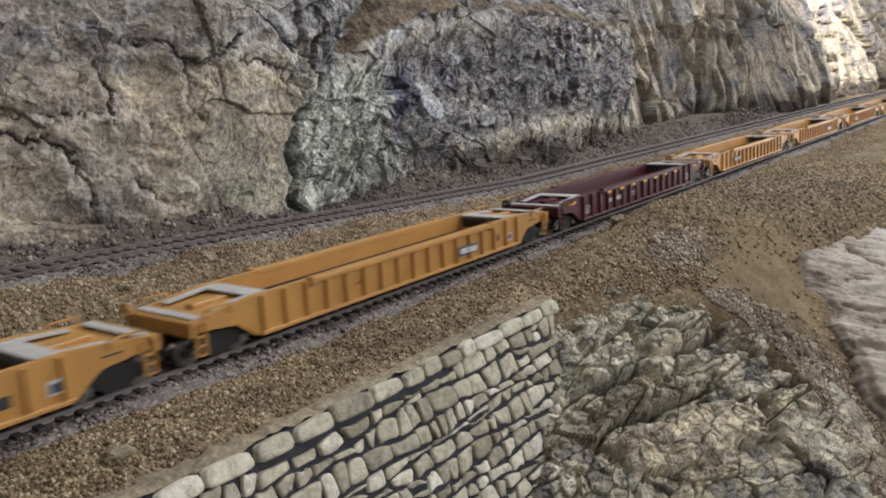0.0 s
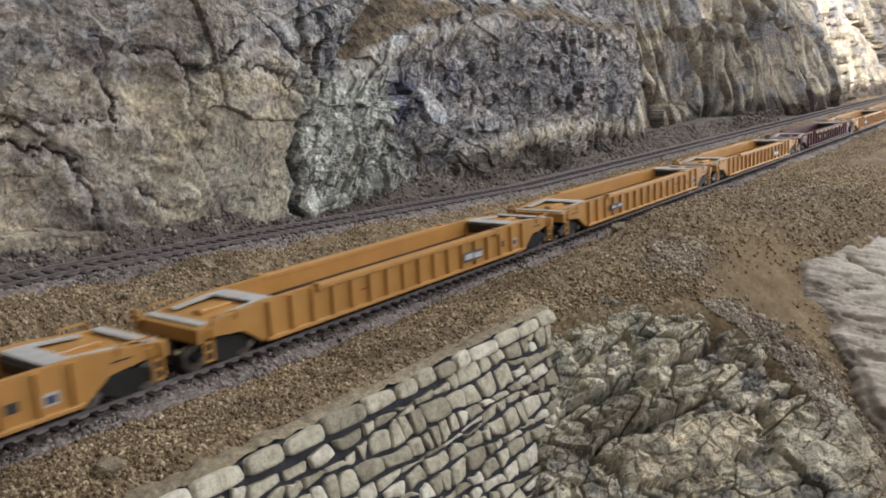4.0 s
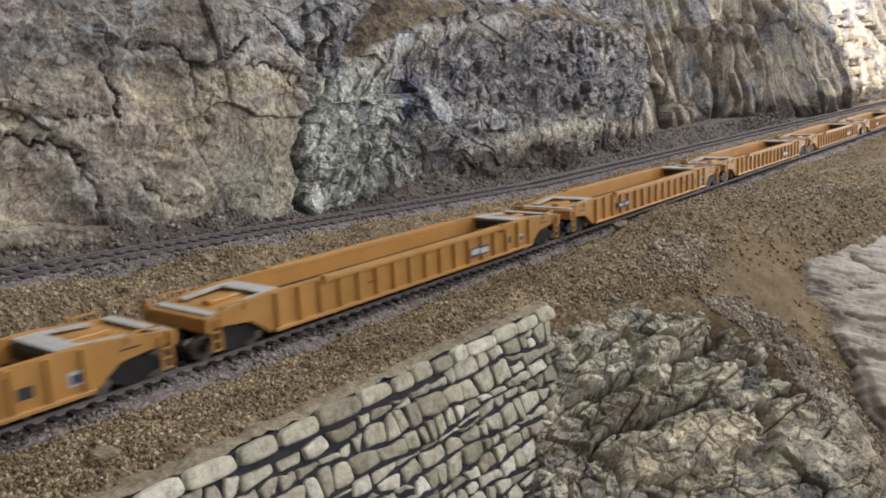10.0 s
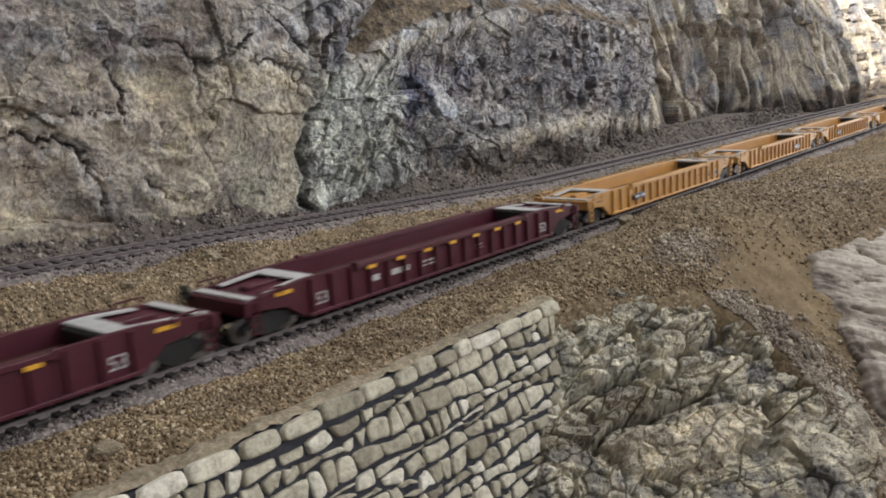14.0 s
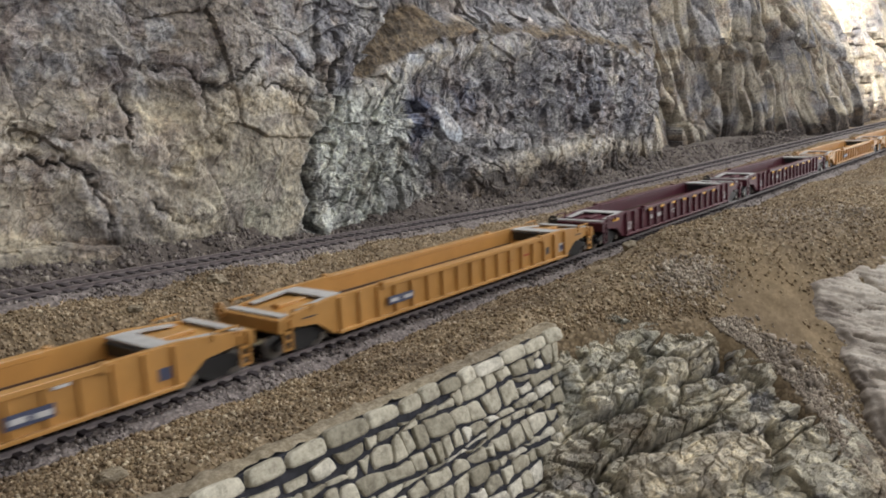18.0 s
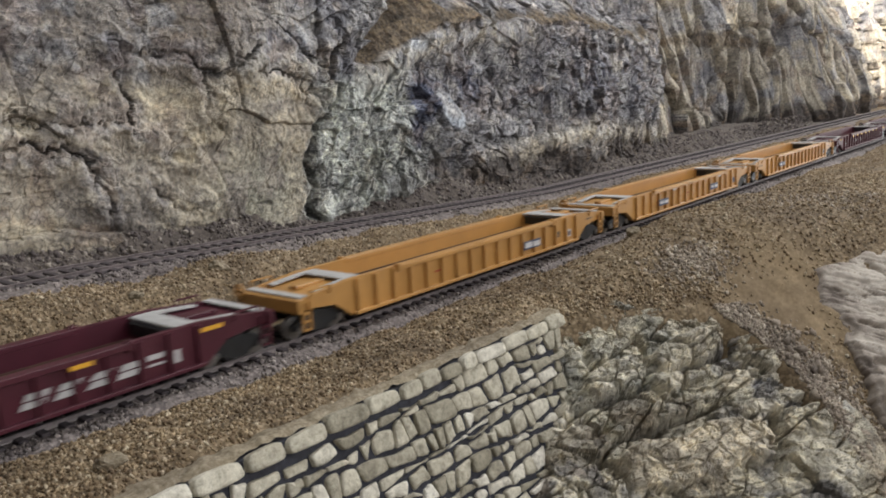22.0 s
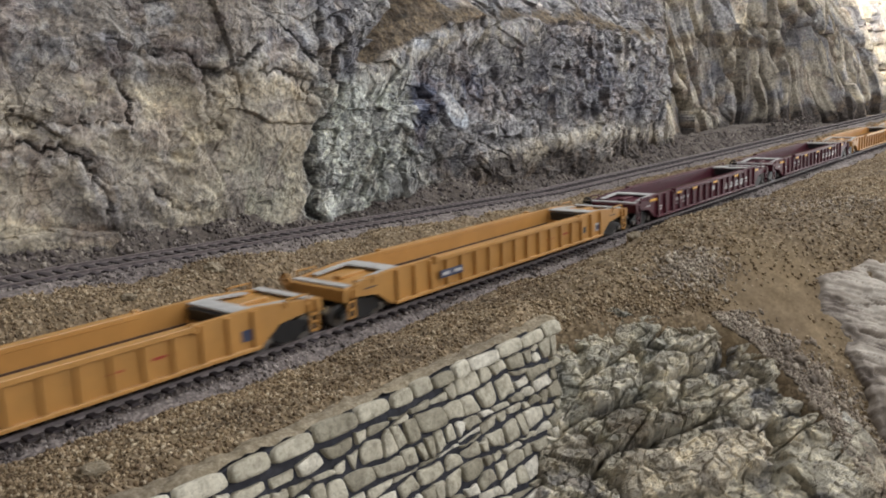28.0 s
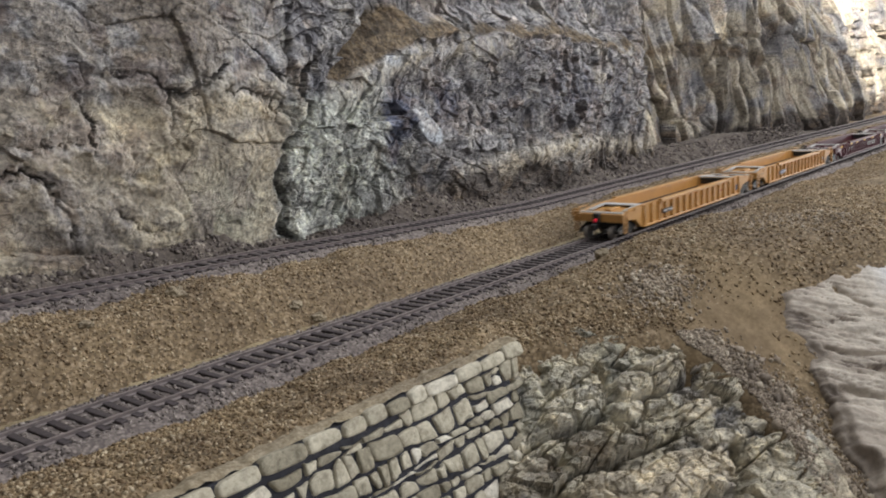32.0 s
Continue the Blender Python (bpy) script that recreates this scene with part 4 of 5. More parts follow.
z, row = WALL_TOP - 0.0070, 0
while z > -0.085:
    h = rng.uniform(0.0038, 0.0060)
    x = (0.165 if z > -0.03 else 0.225 if z > -0.055 else 0.28) + rng.uniform(0, 0.006)
    while x < wall_end(z) - 0.002:
        w = rng.choice((rng.uniform(0.0042, 0.0060), rng.uniform(0.0060, 0.0090), rng.uniform(0.0085, 0.0125)))
        w = min(w, wall_end(z) - x + 0.001)
        pieces = [(0.0, 1.0)] if w < 0.006 or rng.random() > 0.16 else [(0.0, 0.48), (0.48, 1.0)]
        for lo, hi in pieces:
            g = 0.00052
            za, zb = z - h + lo * h, z - h + hi * h
            low = [za + (course(x + q * w, row + 1) if lo == 0 else 0.5 * course(x + q * w, row)) for q in (0, 0.5, 1)]
            top = [zb + (course(x + q * w, row) if hi == 1 else 0.5 * course(x + q * w, row)) for q in (0, 0.5, 1)]
            lean_a, lean_b = rng.uniform(-0.0011, 0.0011), rng.uniform(-0.0011, 0.0011)

            def near_by(v):
                return v + rng.uniform(-0.0007, 0.0007)
            poly = [(near_by(x + g) - lean_a, near_by(low[0] + g)), (x + w / 2, near_by(low[1] + g)), (near_by(x + w - g) - lean_b, near_by(low[2] + g)), (near_by(x + w - g) + lean_b, near_by(top[2] - g)), (x + w * rng.uniform(0.35, 0.65), near_by(top[1] - g)), (near_by(x + g) + lean_a, near_by(top[0] - g))]
            mx, mz = sum(p[0] for p in poly) / 6, sum(p[1] for p in poly) / 6
            stone([(a - mx, b - mz) for a, b in poly], mx, mz, rng.uniform(-0.0003, 0.0006))
        x += w
    z -= h
    row += 1
# long capping stones along the top
x = WALL_X0
while x < 0.399:
    w, h = rng.uniform(0.0075, 0.0165), rng.uniform(0.0040, 0.0052)
    w = min(w, 0.4045 - x)
    c = 0.0002
    poly = [(c, -h / 2), (w - c, -h / 2 + rng.uniform(-0.0004, 0.0004)), (w - c - rng.uniform(0, 0.0012), h / 2 + rng.uniform(-0.0007, 0.0004)), (c + rng.uniform(0, 0.0014), h / 2 + rng.uniform(-0.0007, 0.0004))]
    stone([(a - w / 2, b) for a, b in poly], x + w / 2, WALL_TOP - 0.0066 + h / 2, rng.uniform(0.0004, 0.0012))
    x += w
mx_, mv_ = np.meshgrid(np.arange(WALL_X0, 0.407, 0.0012), np.linspace(0, 1, 16))
my_ = wall_y(WALL_TOP) + 0.0004 + 0.009 * mv_ + 0.0016 * fbm(mx_ * 120, mv_ * 3, 3, 95)
mz_ = WALL_TOP - 0.0014 - 0.0010 * (1 - step(0, 0.16, mv_)) - 0.007 * step(0.55, 1.0, mv_ + 0.5 * fbm(mx_ * 70, mv_ * 4, 3, 96)) + 0.0012 * fbm(mx_ * 260, my_ * 260, 4, 97)
cap = new("capping_mortar", grid_mesh("capping_mortar", np.stack([mx_, my_, mz_], -1), cap_mat))
cap.parent = wall
cap["label"] = "pale gritty mortar behind the capping stones"


# ---- the train ---------------------------------------------------------
PITCH = 0.2412
CAR_HALF, WELL, RISE = 0.1150, 0.0870, 0.0600
SIDE = 0.0176


def well_car(paint, maroon):
    """A well car: two ribbed side sheets, floor, end platforms with grey walkways, trucks and ladders."""
    car = new("well_car")
    rib_mesh = {}
    for sy in (-1, 1):
        # side sheet with the arches over the trucks
        bm = bmesh.new()
        out = [(-CAR_HALF, 0.0120), (-0.1075, 0.0118), (-0.0955, 0.0105), (-WELL, 0.0044), (WELL, 0.0044), (0.0955, 0.0105), (0.1075, 0.0118), (CAR_HALF, 0.0120), (CAR_HALF, 0.0158), (0.1010, 0.0172), (0.0870, 0.0186), (-0.0870, 0.0186), (-0.1010, 0.0172), (-CAR_HALF, 0.0158)]
        prism(bm, out, "y", sy * (SIDE - 0.0038), sy * (SIDE - 0.0015))
        side = part("side_sheet", bm, paint, car)
        bm = bmesh.new()
        box(bm, 0.0005 - RISE, RISE - 0.0005, sy * (SIDE - 0.0040), sy * (SIDE + 0.0003), 0.0169, 0.0188)
        bevelled(bm, 0.0002)
        part("top_chord", bm, paint, side)
        # brown strip that paints in the shade low inside the well
        bm = bmesh.new()
        box(bm, -WELL + 0.008, WELL - 0.008, sy * (SIDE - 0.0044), sy * (SIDE - 0.0037), 0.0054, 0.0111)
        part("shade_strip", bm, shade_brown, side, "painted strip for the shade along the foot of the well")
        for px in (-RISE, RISE):
            bm = bmesh.new()
            box(bm, px - 0.0012, px + 0.0012, sy * (SIDE - 0.0026), sy * (SIDE + 0.0005), 0.0160, 0.0196)
            bevelled(bm, 0.0004)
            part("stake", bm, paint, side)
        bm = bmesh.new()
        box(bm, -WELL + 0.001, WELL - 0.001, sy * (SIDE - 0.0024), sy * (SIDE + 0.0001), 0.0042, 0.0055)
        bevelled(bm, 0.0002)
        part("bottom_chord", bm, paint, side)
        for i in range(-8, 9):
            x = i * 0.0105
            tall = abs(x) > RISE
            if (sy, tall) not in rib_mesh:
                bm = bmesh.new()
                prism(bm, [(-0.0009, -0.0001), (0.0009, -0.0001), (0.0007, 0.0014), (-0.0007, 0.0014)], "z", 0.0054, 0.0181 if tall else 0.0170)
                for v in bm.verts:
                    v.co.y *= sy
                rib = part("rib", bm, paint, side)
                rib_mesh[(sy, tall)] = rib.data
            else:
                rib = new("rib", rib_mesh[(sy, tall)])
                rib.parent = side
            rib.matrix_basis = Matrix.Translation((x, sy * (SIDE - 0.0015), 0))
    bm = bmesh.new()
    box(bm, -WELL, WELL, -SIDE + 0.0038, SIDE - 0.0038, 0.0044, 0.0054)
    for sx in (-1, 1):
        prism(bm, [(sx * 0.0755, 0.0044), (sx * 0.0790, 0.0172), (sx * 0.0802, 0.0172), (sx * 0.0800, 0.0044)], "y", -SIDE + 0.0038, SIDE - 0.0038)
    part("floor", bm, paint, car)
    for sx in (-1, 1):
        bm = bmesh.new()
        prism(bm, [(sx * 0.0790, 0.0120), (sx * 0.1120, 0.0120), (sx * 0.1120, 0.0150), (sx * 0.1010, 0.0158), (sx * 0.0790, 0.0168)], "y", -SIDE + 0.0038, SIDE - 0.0038)
        box(bm, sx * 0.1118, sx * CAR_HALF, -SIDE + 0.0004, SIDE - 0.0004, 0.0112, 0.0160)
        plat = part("end_platform", bm, paint, car)
        bm = bmesh.new()
        zt = 0.0176
        # no real hole: a black block paints the opening's shade
        hole = bmesh.new()
        box(hole, sx * 0.0768, sx * 0.0790, -0.0115, 0.0115, 0.0128, 0.0171)
        part("opening_shade_block", hole, black_part, plat, "black block for the shade of the opening under the walkway")
        for x0, x1, y0, y1 in ((0.0785, 0.0865, -0.0158, 0.0158), (0.0865, 0.1030, -0.0158, -0.0105), (0.0865, 0.1030, 0.0105, 0.0158)):
            v = box(bm, sx * x0, sx * x1, y0, y1, zt, zt + 0.0006)
        for v in bm.verts:
            v.co.z -= max(0.0, abs(v.co.x) - 0.0865) * 0.075
        part("walkway", bm, grate_grey, plat, "grey metal walkway")
        bm = bmesh.new()
        box(bm, sx * 0.1085, sx * 0.1125, -0.0150, 0.0150, 0.0162, 0.0168)
        part("end_step", bm, grate_grey, plat, "grey end step")
        bm = bmesh.new()
        box(bm, sx * 0.0880, sx * 0.1020, -0.0022, 0.0022, 0.0158, 0.0174)
        bevelled(bm, 0.0003)
        part("centre_sill", bm, paint, plat)
        for sy in (-1, 1):
            bm = bmesh.new()
            for x in (0.1092, 0.1128):
                box(bm, sx * (x - 0.0004), sx * (x + 0.0004), sy * (SIDE - 0.0012), sy * (SIDE - 0.0004), 0.0042, 0.0150)
            for zz in (0.0042, 0.0074, 0.0104):
                box(bm, sx * 0.1092, sx * 0.1128, sy * (SIDE - 0.0012), sy * (SIDE - 0.0004), zz, zz + 0.0007)
            part("ladder", bm, paint, plat)
            bm = bmesh.new()
            for x in (0.0985, 0.1085):
                box(bm, sx * (x - 0.0003), sx * (x + 0.0003), sy * (SIDE - 0.0010), sy * (SIDE - 0.0004), 0.0158, 0.0190)
            box(bm, sx * 0.0985, sx * 0.1085, sy * (SIDE - 0.0010), sy * (SIDE - 0.0004), 0.0185, 0.0191)
            part("grab_rail", bm, paint, plat)
        bm = bmesh.new()
        box(bm, sx * CAR_HALF, sx * (PITCH / 2 + 0.0012), -0.0012, 0.0012, 0.0075, 0.0098)
        box(bm, sx * (PITCH / 2 - 0.0022), sx * (PITCH / 2 + 0.0016), -0.0020, 0.0020, 0.0068, 0.0104)
        bevelled(bm, 0.0004)
        part("coupler", bm, black_part, car)
        # truck
        bm = bmesh.new()
        box(bm, sx * 0.0985, sx * 0.1045, -0.0130, 0.0130, 0.0050, 0.0100)
        truck = part("truck", bm, black_part, car, "black plastic truck")
        for sy in (-1, 1):
            bm = bmesh.new()
            prism(bm, [(sx * 0.0885, 0.0062), (sx * 0.0960, 0.0092), (sx * 0.1070, 0.0092), (sx * 0.1145, 0.0062), (sx * 0.1145, 0.0040), (sx * 0.1075, 0.0038), (sx * 0.1050, 0.0020), (sx * 0.0980, 0.0020), (sx * 0.0955, 0.0038), (sx * 0.0885, 0.0040)], "y", sy * 0.0112, sy * 0.0132)
            part("side_frame", bm, black_part, truck)
            for x in (0.0915, 0.1115):
                bm = bmesh.new()
                disc(bm, sx * x, sy * 0.0072, sy * 0.0096, 0.0044, 0.0044, 20)
                disc(bm, sx * x, sy * 0.0098, sy * 0.0103, 0.0044, 0.0033, 16)
                part("wheel", bm, wheel_steel, truck, "shiny metal wheel")
                bm = bmesh.new()
                disc(bm, sx * x, sy * 0.0132, sy * 0.0140, 0.0046, 0.0014, 10)
                part("axle_cap", bm, wheel_steel, truck)
    # brake wheel at the rear corner
    bm = bmesh.new()
    n = 16
    for i in range(n):
        a, b = 2 * math.pi * i / n, 2 * math.pi * (i + 1) / n
        prism(bm, [(0.0150 - 0.0 + r * math.cos(t), 0.0165 + r * math.sin(t)) for r, t in ((0.0020, a), (0.0030, a), (0.0030, b), (0.0020, b))], "x", -CAR_HALF - 0.0012, -CAR_HALF - 0.0004)
    box(bm, -CAR_HALF - 0.0010, -CAR_HALF - 0.0006, 0.0122, 0.0178, 0.0161, 0.0169)
    box(bm, -CAR_HALF - 0.0010, -CAR_HALF + 0.0002, 0.0146, 0.0154, 0.0137, 0.0193)
    part("brake_wheel", bm, paint if not maroon else black_part, car)
    return car


def plate(name, car, mat, x0, x1, z0, z1, sy=-1, proud=0.0, label=""):
    bm = bmesh.new()
    y = sy * (SIDE - 0.0015 + proud)
    box(bm, x0, x1, min(y, y + sy * 0.0002), max(y, y + sy * 0.0002), z0, z1)
    return part(name, bm, mat, car, label)


yellow_c = well_car(paint_yellow, False)
for x in (-0.0545, 0.0300):
    plate("logo_panel", yellow_c, blue_print, x, x + 0.0140, 0.0085, 0.0126, proud=0.0016)
    plate("marking", yellow_c, white_print, x + 0.001, x + 0.006, 0.0098, 0.0114, proud=0.0019)
    plate("marking", yellow_c, white_print, x + 0.008, x + 0.013, 0.0096, 0.0112, proud=0.0019)
plate("emblem", yellow_c, blue_print, 0.0780, 0.0825, 0.0080, 0.0120)
plate("marking", yellow_c, red_print, -0.0080, -0.0040, 0.0108, 0.0116)
for x in (-0.034, 0.044):
    plate("marking", yellow_c, white_print, x, x + 0.005, 0.0161, 0.0170, proud=0.0019)
tagged(yellow_c, "yellow-orange model well car with two blue side logos, empty", "railway car", group="train")
yellow_a = well_car(paint_yellow, False)
plate("logo_panel", yellow_a, blue_print, -0.0580, -0.0425, 0.0092, 0.0126, proud=0.0016)
plate("marking", yellow_a, white_print, -0.0570, -0.0520, 0.0103, 0.0116, proud=0.0019)
plate("marking", yellow_a, white_print, -0.0490, -0.0437, 0.0103, 0.0116, proud=0.0019)
plate("marking", yellow_a, red_print, 0.0300, 0.0350, 0.0108, 0.0115)
plate("marking", yellow_a, red_print, 0.0450, 0.0500, 0.0112, 0.0121)
plate("marking", yellow_a, black_print, 0.0640, 0.0690, 0.0086, 0.0120)
plate("emblem", yellow_a, white_print, 0.0790, 0.0840, 0.0078, 0.0122)
plate("emblem", yellow_a, blue_print, 0.0800, 0.0830, 0.0086, 0.0112, proud=0.0003)
plate("marking", yellow_a, black_print, 0.0960, 0.1030, 0.0138, 0.0143)
plate("marking", yellow_a, black_print, -0.1030, -0.0960, 0.0138, 0.0143)
plate("logo_panel", yellow_a, blue_print, 0.0415, 0.0545, 0.0092, 0.0128, 1, 0.0002)
tagged(yellow_a, "yellow-orange model well car with grey end walkways, empty", "railway car", group="train")
yellow_b = well_car(paint_yellow, False)
plate("logo_panel", yellow_b, blue_print, 0.0315, 0.0465, 0.0082, 0.0124, proud=0.0016)
plate("marking", yellow_b, white_print, 0.0322, 0.0384, 0.0092, 0.0117, proud=0.0019)
plate("marking", yellow_b, white_print, 0.0394, 0.0458, 0.0090, 0.0114, proud=0.0019)
plate("emblem", yellow_b, white_print, 0.0745, 0.0795, 0.0076, 0.0114)
plate("emblem", yellow_b, blue_print, 0.0755, 0.0785, 0.0084, 0.0106, proud=0.0003)
plate("marking", yellow_b, red_print, -0.0360, -0.0310, 0.0108, 0.0116)
plate("marking", yellow_b, black_print, 0.0640, 0.0680, 0.0090, 0.0120)
plate("marking", yellow_b, black_print, 0.0960, 0.1030, 0.0138, 0.0143)
tagged(yellow_b, "yellow-orange model well car with a blue side logo, empty", "railway car", group="train")
tail = well_car(paint_yellow, False)
for x in (-0.0585, -0.0505):
    plate("logo_panel", tail, black_print, x, x + 0.0066, 0.0094, 0.0124, proud=0.0016)
    plate("marking", tail, grate_grey, x + 0.0010, x + 0.0056, 0.0103, 0.0115, proud=0.0018)
plate("marking", tail, red_print, 0.0300, 0.0350, 0.0108, 0.0115)
plate("marking", tail, red_print, 0.0450, 0.0500, 0.0112, 0.0121)
plate("emblem", tail, blue_print, 0.0790, 0.0835, 0.0080, 0.0120)
bm = bmesh.new()
box(bm, -CAR_HALF - 0.0030, -CAR_HALF, -0.0022, 0.0022, 0.0100, 0.0168)
bevelled(bm, 0.0004)
marker = part("marker_lamp", bm, black_part, tail, "black housing of the red tail lamp")
bm = bmesh.new()
bmesh.ops.create_uvsphere(bm, u_segments=12, v_segments=8, radius=0.0012, matrix=Matrix.Translation((-CAR_HALF - 0.0030, 0, 0.0125)))
part("lens", bm, lamp_red, marker, "glowing red lens", smooth=True)
tagged(tail, "yellow-orange last well car with a red tail lamp", "railway car", group="train")
maroon_a = well_car(paint_maroon, True)
fc = bpy.data.curves.new("number", "FONT")
fc.body, fc.size, fc.align_x, fc.extrude = "53", 0.0066, "CENTER", 0.00012
tmp = new("number", fc)
num = bpy.data.meshes.new_from_object(tmp)
bpy.data.objects.remove(tmp)
num.materials.clear()
num.materials.append(white_print)
for x in (-0.0787, 0.0787):
    ob = new("number", num)
    ob.parent = maroon_a
    ob.matrix_basis = pose(x, -SIDE + 0.0013, 0.0076, 90, 0, 0)
for x in (-0.0515, -0.0390, -0.0330):
    plate("marking", maroon_a, white_print, x, x + 0.0050, 0.0098, 0.0122)
for x in (-0.0210, -0.0150, 0.020):
    plate("marking", maroon_a, white_print, x, x + 0.0045, 0.0110, 0.0118)
    plate("marking", maroon_a, white_print, x, x + 0.0045, 0.0094, 0.0100)
for i in range(7):
    x = -0.055 + i * 0.0176
    plate("stripe", maroon_a, amber_print, x, x + 0.0050, 0.0158, 0.0171, proud=0.0018, label="amber stripe")
for x in (-0.101, 0.092):
    plate("stripe", maroon_a, amber_print, x, x + 0.008, 0.0152, 0.0166, proud=0.0003, label="amber stripe")
tagged(maroon_a, "maroon model well car with amber stripes and white lettering", "railway car", group="train")
maroon_b = well_car(paint_maroon, True)
for i in range(4):
    x = 0.0262 + i * 0.0096
    for lo, hi in ((0.0084, 0.0102), (0.0107, 0.0125)):
        k, q = (lo - 0.0084) * 0.55, (hi - 0.0084) * 0.55
        bm = bmesh.new()
        prism(bm, [(x + k, lo), (x + 0.0066 + k - 0.0006 * (i % 2), lo), (x + 0.0066 + q, hi), (x + q + 0.0005 * (i % 3), hi)], "y", -SIDE + 0.0011, -SIDE + 0.0016)
        part("letter_block", bm, white_print, maroon_b)
for x, z0, z1 in ((0.0655, 0.0112, 0.0128), (0.0655, 0.0092, 0.0099), (-0.0830, 0.0105, 0.0112), (-0.0830, 0.0086, 0.0093), (-0.1000, 0.0126, 0.0131)):
    plate("marking", maroon_b, white_print, x, x + 0.0058, z0, z1)
plate("marking", maroon_b, white_print, 0.0730, 0.0770, 0.0080, 0.0120)
plate("marking", maroon_b, white_print, 0.0040, 0.0075, 0.0105, 0.0135)
for x in (-0.0565, -0.0455):
    plate("marking", maroon_b, white_print, x, x + 0.0080, 0.0110, 0.0130)
    plate("marking", maroon_b, white_print, x, x + 0.0060, 0.0090, 0.0097)
for x in (-0.0590, -0.0340, 0.0010, 0.0405):
    plate("stripe", maroon_b, amber_print, x, x + 0.0070, 0.0158, 0.0171, proud=0.0018, label="amber stripe")
for x in (-0.0945, 0.084):
    plate("stripe", maroon_b, amber_print, x, x + 0.010, 0.0152, 0.0166, proud=0.0003, label="amber stripe")
tagged(maroon_b, "maroon model well car with large white letters, empty", "railway car", group="train")

KINDS = {0: tail, 2: maroon_b, 3: maroon_b, 5: yellow_c, 7: maroon_a, 8: maroon_a, 16: maroon_a}
for k in (4, 10, 12, 13, 15, 18, 20, 21):
    KINDS[k] = yellow_b
TAIL_X = -3.2210
train, used = [], set()
for k in range(24):
    proto = KINDS.get(k, yellow_a)
    if proto.name not in used:
        used.add(proto.name)
        car = proto
    else:
        car = copy_thing(proto, pose(0, 0, 0))
    train.append((car, TAIL_X + k * PITCH))


# ---- loose stones ------------------------------------------------------
def scatter(name, mat, label, n, place, size, seed, category="gravel"):
    """Many small angular stones in one mesh; place(rng, n) gives x, y and the height of their seat."""
    rs = np.random.RandomState(seed)
    x, y, z = place(rs, n)
    n = len(x)
    cube = np.array([(-1, -1, -1), (1, -1, -1), (1, 1, -1), (-1, 1, -1), (-0.7, -0.7, 1), (0.7, -0.7, 1), (0.7, 0.7, 1), (-0.7, 0.7, 1)]) * 0.5
    fc = np.array([(3, 2, 1, 0), (4, 5, 6, 7), (0, 1, 5, 4), (1, 2, 6, 5), (2, 3, 7, 6), (3, 0, 4, 7)])
    v = cube[None] + rs.uniform(-0.24, 0.24, (n, 8, 3))
    s = size[0] + (size[1] - size[0]) * rs.rand(n) ** 3
    v = v * (s[:, None, None] * rs.uniform(0.7, 1.3, (n, 1, 3)))
    a, b = rs.uniform(0, 6.283, n), rs.uniform(-0.9, 0.9, n)
    ca, sa, cb, sb = np.cos(a)[:, None], np.sin(a)[:, None], np.cos(b)[:, None], np.sin(b)[:, None]
    vx, vz = v[..., 0] * cb - v[..., 2] * sb, v[..., 0] * sb + v[..., 2] * cb
    v = np.stack([vx * ca - v[..., 1] * sa + x[:, None], vx * sa + v[..., 1] * ca + y[:, None], vz + z[:, None] + 0.15 * s[:, None]], -1)
    me = bpy.data.meshes.new(name)
    me.vertices.add(n * 8)
    me.vertices.foreach_set("co", v.reshape(-1).astype(np.float32))
    q = (fc[None] + (np.arange(n) * 8)[:, None, None]).reshape(-1)
    me.loops.add(len(q))
    me.loops.foreach_set("vertex_index", q.astype(np.int32))
    me.polygons.add(n * 6)
    me.polygons.foreach_set("loop_start", (np.arange(n * 6) * 4).astype(np.int32))
    me.materials.append(mat)
    me.update(calc_edges=True)
    return tagged(new(name, me), label, category, kind="stuff")


def relief_at(x, y):
    return ground_z(x, y) + 0.004 * fbm(x * 22, y * 22, 4, 11) + 0.0016 * fbm(x * 180, y * 180, 3, 12)


def on_shelf(rs, n):
    x = 0.2 + 1.5 * rs.rand(n) ** 1.7
    y = rs.uniform(-0.080, 0.066, n)
    keep = ((y > 0.0235) | (y < -0.0205)) & ((y > -0.075) | (x > 0.41)) & ~((x > 0.45) & (y < -0.06) & (rs.rand(n) < 0.55))
    x, y = x[keep], y[keep]
    return x, y, relief_at(x, y)


def on_mound(rs, n):
    x, y = 0.41 + 0.5 * rs.rand(n) ** 1.3, rs.uniform(-0.19, -0.075, n)
    s, t = on_slope(x, y)
    keep = (rock_inside(s, t) < 0.001) & (slab_inside(s, t) < -0.001) & (rs.rand(n) > 0.975 * np.exp(-((s - 0.026) / 0.022) ** 4 - ((t - 0.012) / 0.026) ** 4))
    x, y = x[keep], y[keep]
    return x, y, relief_at(x, y)


def at_foot(rs, n):
    x = 0.24 + 1.2 * rs.rand(n) ** 1.4
    y = rs.uniform(0.103, 0.134, n)
    z = talus_z(x, y)
    return x, y, z


def slope_xy(s, t):
    return 0.46 + s * along.x + t * uphill.x, -0.13 + s * along.y + t * uphill.y


